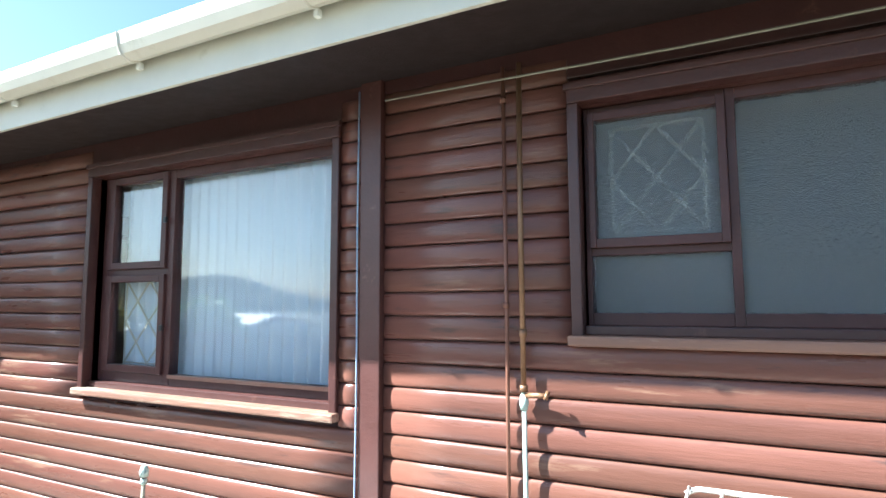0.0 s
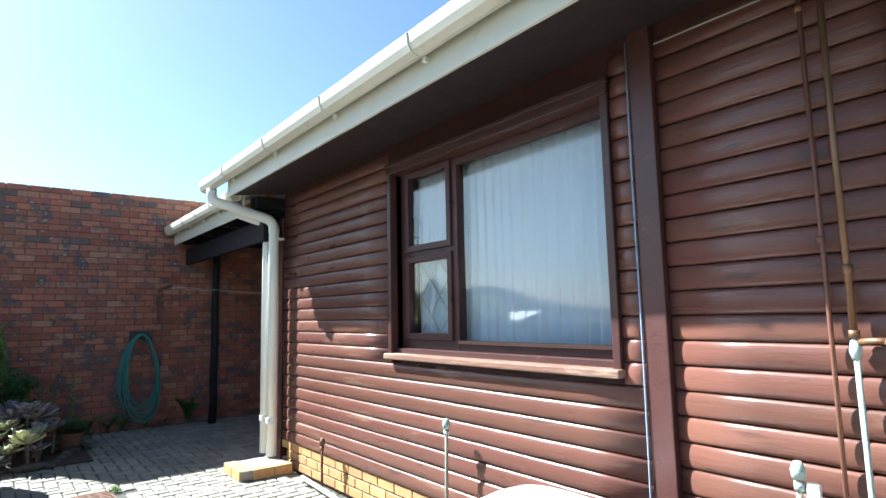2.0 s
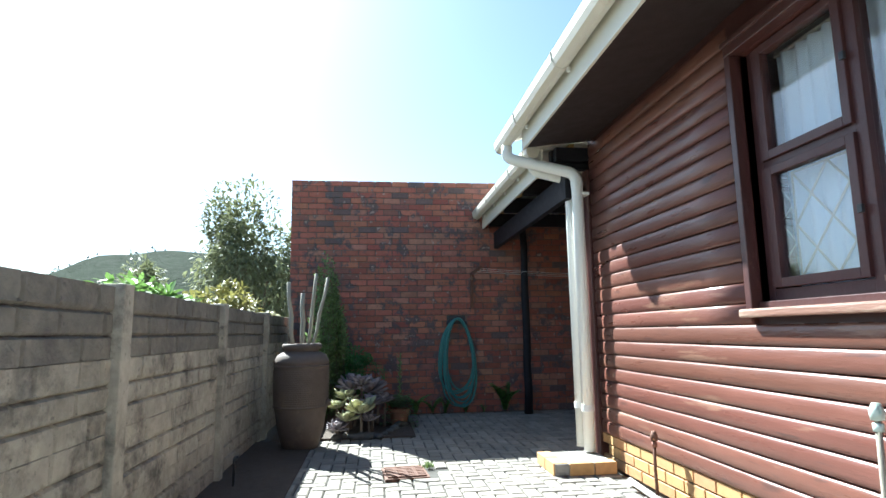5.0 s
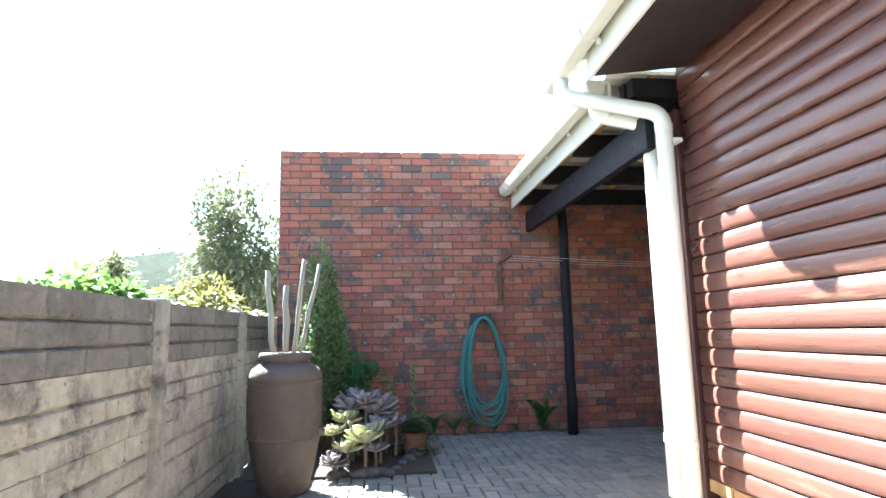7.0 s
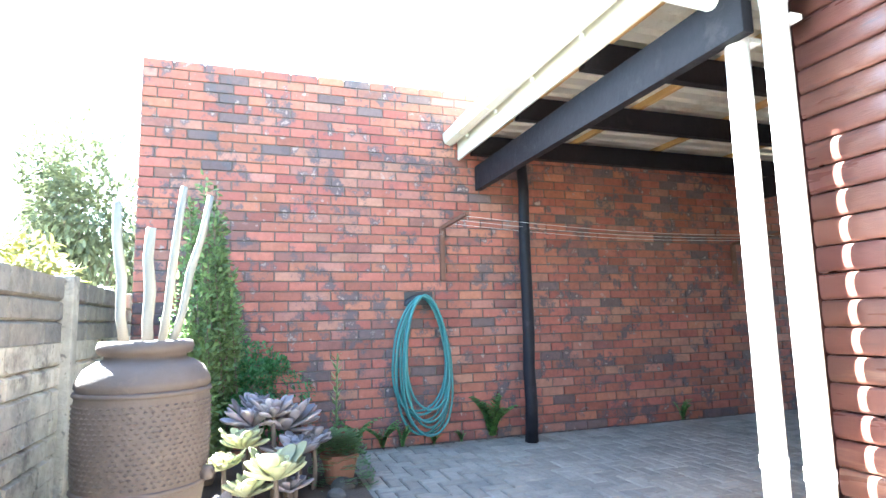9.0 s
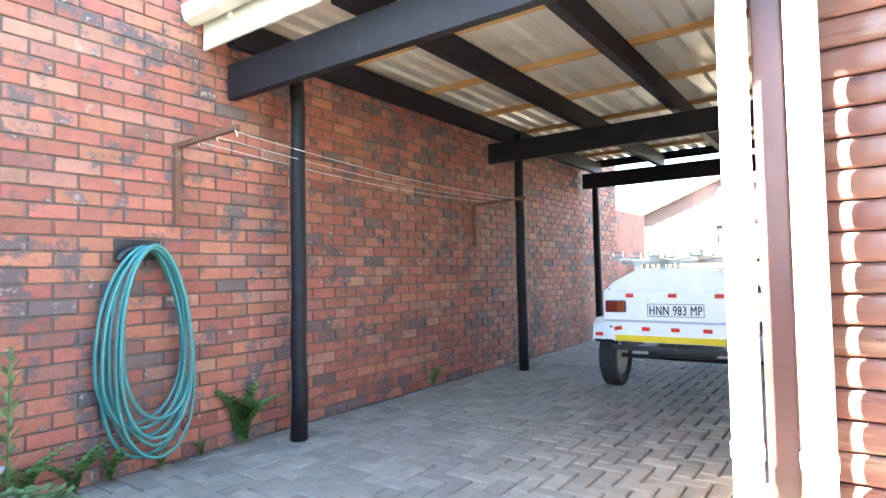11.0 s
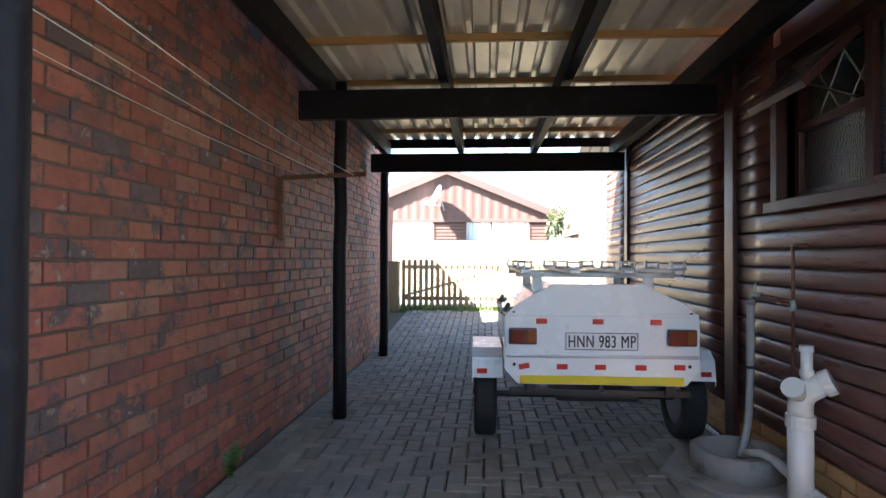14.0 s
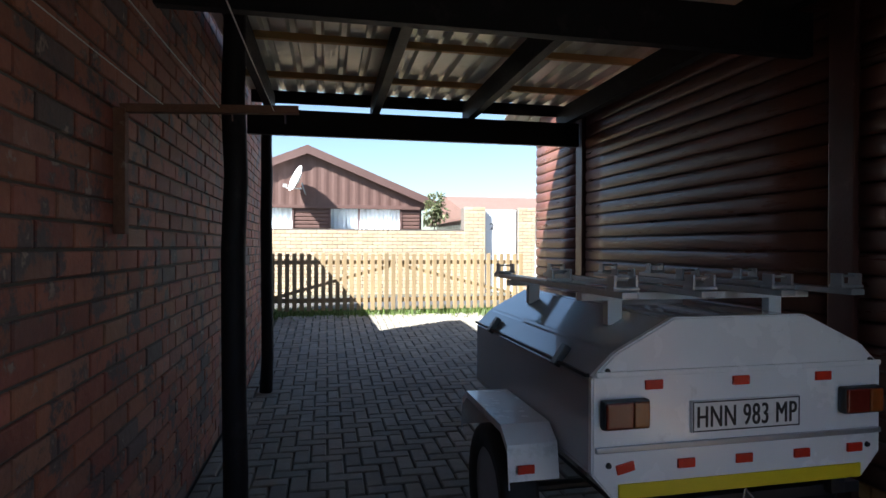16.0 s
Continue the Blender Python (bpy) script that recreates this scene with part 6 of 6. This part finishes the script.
tree("tree", (-5.75, 18.6, 0.1), (-5.75, 18.6, 2.3), (0.32, 0.32, 0.5), 420, 0.14, L_TREE, "thin young tree behind the garden wall", "tree", 41, 0.03, 10)


def far_cottage(x, y, w_, d_, wall, ridge, label, rz=0, colour=M_TRAILER, roofm=M_FARROOF):
    h = empty("house", (x, y, 0.0), label, "house", "", rz)
    part("wall", boxm(-w_ / 2, w_ / 2, -d_ / 2, d_ / 2, 0, wall), colour, h)
    bm = bmesh.new()
    o = 0.4
    a = [bm.verts.new((-w_ / 2 - o, yy, zz)) for yy, zz in ((-d_ / 2 - o, wall - 0.1), (0, ridge), (d_ / 2 + o, wall - 0.1))]
    b = [bm.verts.new((w_ / 2 + o, v_.co.y, v_.co.z)) for v_ in a]
    bm.faces.new((a[0], a[1], b[1], b[0])); bm.faces.new((a[1], a[2], b[2], b[1])); bm.faces.new(a); bm.faces.new(b[::-1])
    bmesh.ops.recalc_face_normals(bm, faces=bm.faces)
    roof = thick(part("roof", bm, roofm, h), 0.08)
    for i in range(3 if wall > 2 else 0):
        xx = -w_ / 3 + i * w_ / 3
        for s in (-1, 1):
            yy = s * d_ / 2
            wn_ = part("window", boxm(xx - 0.5, xx + 0.5, yy - 0.04, yy + 0.04, 0.9, wall - 0.35, 0.01), M_FARROOF, h)
            part("pane", boxm(xx - 0.44, xx + 0.44, yy - 0.05, yy + 0.05, 0.96, wall - 0.41), M_BLACK, wn_)
    return h


far_cottage(-0.5, 24.0, 7.0, 7.0, 2.35, 3.15, "white house with a brown tiled roof across the road", roofm=mat("tile_roof", (0.17, 0.10, 0.08), 0.8, vary=0.2))
far_cottage(-12.6, -5.0, 9.0, 5.5, 0.55, 1.5, "low outbuilding with a pale sheet roof behind the fence", 24, roofm=M_ROOF)

# hills round the village
bm = bmesh.new()
rings = []
N = 160
for j, (rad, k) in enumerate(((140, 0.0), (190, 0.45), (250, 0.85), (320, 1.0), (420, 0.0))):
    row = []
    for i in range(N + 1):
        a = radians(150) + radians(180) * i / N
        peak = 1 + 9 / (1 + math.exp((math.degrees(a) - 209) / 1.5)) + 11 * math.exp(-((math.degrees(a) - 222) / 5.5) ** 2) + 30 * math.exp(-((math.degrees(a) - 197) / 17) ** 2) + 8 * math.exp(-((math.degrees(a) - 181) / 14) ** 2)
        fade = min(1.0, i / 12, (N - i) / 12)
        p = Vector((rad * math.cos(a), rad * math.sin(a), 0))
        z = peak * k * fade * (1 + 0.18 * noise.noise(p * 0.02)) + 2.5 * noise.noise(p * 0.06) * k * fade
        row.append(bm.verts.new((p.x, p.y, z - 0.5)))
    rings.append(row)
for a, b in zip(rings, rings[1:]):
    for i in range(N):
        bm.faces.new((a[i], a[i + 1], b[i + 1], b[i]))
structure("hills", bm, mat("bushy_hillside", (0.026, 0.036, 0.022), 0.95, vary=0.4, scale=0.22, bump=1.0, bump_scale=0.5, depth=1.5, spec=0.03), "bush-covered hills behind the village", "hill")
rnd = random.Random(77)
bm = bmesh.new()
for i in range(1100):
    a = radians(rnd.uniform(165, 300))
    rad = rnd.uniform(270, 325)
    peak = 1 + 9 / (1 + math.exp((math.degrees(a) - 209) / 1.5)) + 11 * math.exp(-((math.degrees(a) - 222) / 5.5) ** 2) + 30 * math.exp(-((math.degrees(a) - 197) / 17) ** 2) + 8 * math.exp(-((math.degrees(a) - 181) / 14) ** 2)
    p = Vector((rad * math.cos(a), rad * math.sin(a), peak * 0.90))
    for _ in range(16):
        d = Vector((rnd.gauss(0, 1.7), rnd.gauss(0, 1.7), rnd.gauss(0, 0.9)))
        leaf(bm, p + d, (rnd.uniform(-1, 1), rnd.uniform(-1, 1), rnd.uniform(-0.5, 1)), (0, 0, 1), rnd.uniform(0.7, 1.4), 0.9)
tagged(link("hill_bushes", bm, L_HILL), "dark bushes along the hill's skyline", "bushes", kind="stuff")

# ---- pieces: plinth, wall bricks, paving ----
verts, faces = [], []
me = None
for r in range(3):
    x = SX + (0.116 if r % 2 else 0.0)
    while x < 1.0:
        if me is None:
            v_, f_ = [], []
            brick_geo(v_, f_, 0.0, 0.222, 0.0, 0.0, 0.0735, 0.03, 0.004)
            me = mesh_of("brick", v_, f_, M_YBRICK)
        ob = new("brick", me)
        ob.location, ob.parent = (x, WY + 0.022, -0.005 + r * 0.0835), wall_front
        x += 0.232
verts, faces = [], []
for r in range(3):
    y = WY + 0.06 + (0.116 if r % 2 else 0.0)
    while y < HOUSE_N - 0.2:
        k = len(verts)
        brick_geo(verts, faces, -(y + 0.222), -y, SX + 0.022, -0.005 + r * 0.0835, 0.0685 + r * 0.0835, 0.03, 0.004)
        y += 0.232
ob = new("bricks", mesh_of("bricks", [(b, -a, c) for a, b, c in verts], faces, M_YBRICK))
ob.parent = wall_side
tagged(ob, "yellow plinth bricks", kind="stuff")

COURSE, LONG = 0.083, 0.232
rnd = random.Random(4)
variants = []
for k in range(6):
    v_, f_ = [], []
    brick_geo(v_, f_, 0.0, 0.221 - 0.001 * (k % 3), 0.0, 0.0, 0.0735 - 0.0008 * (k % 2), 0.03, 0.0035 + 0.0006 * (k % 3))
    variants.append(mesh_of("brick", [(-b, a, c) for a, b, c in v_], f_, M_BRICK))
verts, faces, singles = [], [], 0
for r in range(int((BWH - 0.0) / COURSE)):
    y = BW0 - (LONG / 2 if r % 2 else 0.0)
    while y < BW1 - 0.02:
        a, b, z = max(y, BW0), min(y + 0.221, BW1), r * COURSE + 0.004
        whole = b - a > 0.2
        dx = rnd.uniform(-0.003, 0.003)
        if whole and 2.5 < a < 4.85 and 0.35 < z < 2.75 and singles < 300:
            ob = new("brick", variants[singles % 6])
            ob.location, ob.parent = (BX + dx, a, z), wall_brick
            singles += 1
        elif b - a > 0.03:
            v_, f_ = [], []
            brick_geo(v_, f_, a, b, 0.0, z, z + 0.0735 + rnd.uniform(-0.001, 0.0005), 0.03, 0.004)
            k = len(verts)
            verts += [(BX + dx - q[1], q[0], q[2]) for q in v_]
            faces += [tuple(i + k for i in reversed(f)) for f in f_]
        y += LONG
# the wall's end face and its capping course
for r in range(int(BWH / COURSE)):
    brick_geo(v_ := [], f_ := [], BX - 0.225, BX - 0.006, BW0 - 0.006, r * COURSE + 0.004, r * COURSE + 0.0775, 0.03, 0.004)
    k = len(verts)
    verts += v_
    faces += [tuple(i + k for i in f) for f in f_]
ob = new("bricks", mesh_of("bricks", verts, faces, M_BRICK))
ob.parent = wall_brick
tagged(ob, "red and charcoal face bricks", kind="stuff")

# paving in a herringbone
def paver_geo(verts, faces, x, y, w_, d_, z, c=0.008):
    k = len(verts)
    for q, zz in ((0.0, z - 0.05), (0.0, z - c), (c, z)):
        for px, py in ((x + q, y + q), (x + w_ - q, y + q), (x + w_ - q, y + d_ - q), (x + q, y + d_ - q)):
            verts.append((px, py, zz + rise(py)))
    for a in (0, 4):
        for i in range(4):
            j = (i + 1) % 4
            faces.append((k + a + i, k + a + j, k + a + 4 + j, k + a + 4 + i))
    faces.append((k + 8, k + 9, k + 10, k + 11))


pave = structure("pavement", boxm(BX, 2.0, FY, WY + 0.0, -0.06, -0.014), mat("joint_sand", (0.07, 0.065, 0.055), 0.95, vary=0.3, scale=12, bump=0.5), "bed of the brick paving in the yard", "paving")
P = 0.105
flat = []
for k in range(2):
    v_, f_ = [], []
    paver_geo(v_, f_, 0, 0, *((0.199, 0.094), (0.094, 0.199))[k], 0.0)
    flat.append(mesh_of("paver", v_, f_, M_PAVER))
verts, faces, singles = [], [], 0
for i in range(-120, 120):
    for j in range(-60, 60):
        for k in range(2):
            # herringbone cell: steps (P, P) and (2P, -2P)
            x = -7.6 + (i + j * 2) * P
            y = 4.5 + (i - j * 2) * P + k * P
            w_, d_ = ((0.199, 0.094), (0.094, 0.199))[k]
            if BX - 0.2 < x < BX + 0.012:
                x, w_ = BX + 0.012, x + w_ - BX - 0.012
            if y > WY and SX - 0.01 < x + w_ < SX + 0.2:
                w_ = SX - 0.01 - x
            if w_ < 0.03:
                continue
            whole = (w_, d_) in ((0.199, 0.094), (0.094, 0.199))
            inside = (BX < x and x + w_ < SX and WY - 0.4 < y and y + d_ < 12.7) or (BX < x and x + w_ < 2.0 and FY + 0.06 < y and y + d_ < WY - 0.02)
            if not inside or (x + w_ < -7.56 and 0.0 < y and y + d_ < 1.49) or (-6.30 < x < -5.82 and 1.10 < y < 1.46):
                continue
            z = rnd.uniform(-0.003, 0.002)
            if whole and 3.0 < y < 6.4 and -8.9 < x < -7.05 and singles < 300:
                ob = new("paver", flat[k])
                ob.location, ob.parent = (x, y, z), pave
                singles += 1
            else:
                paver_geo(verts, faces, x, y, w_, d_, z)
ob = new("pavers", mesh_of("pavers", verts, faces, M_PAVER))
ob.parent = pave
tagged(ob, "grey concrete pavers in herringbone", kind="stuff")
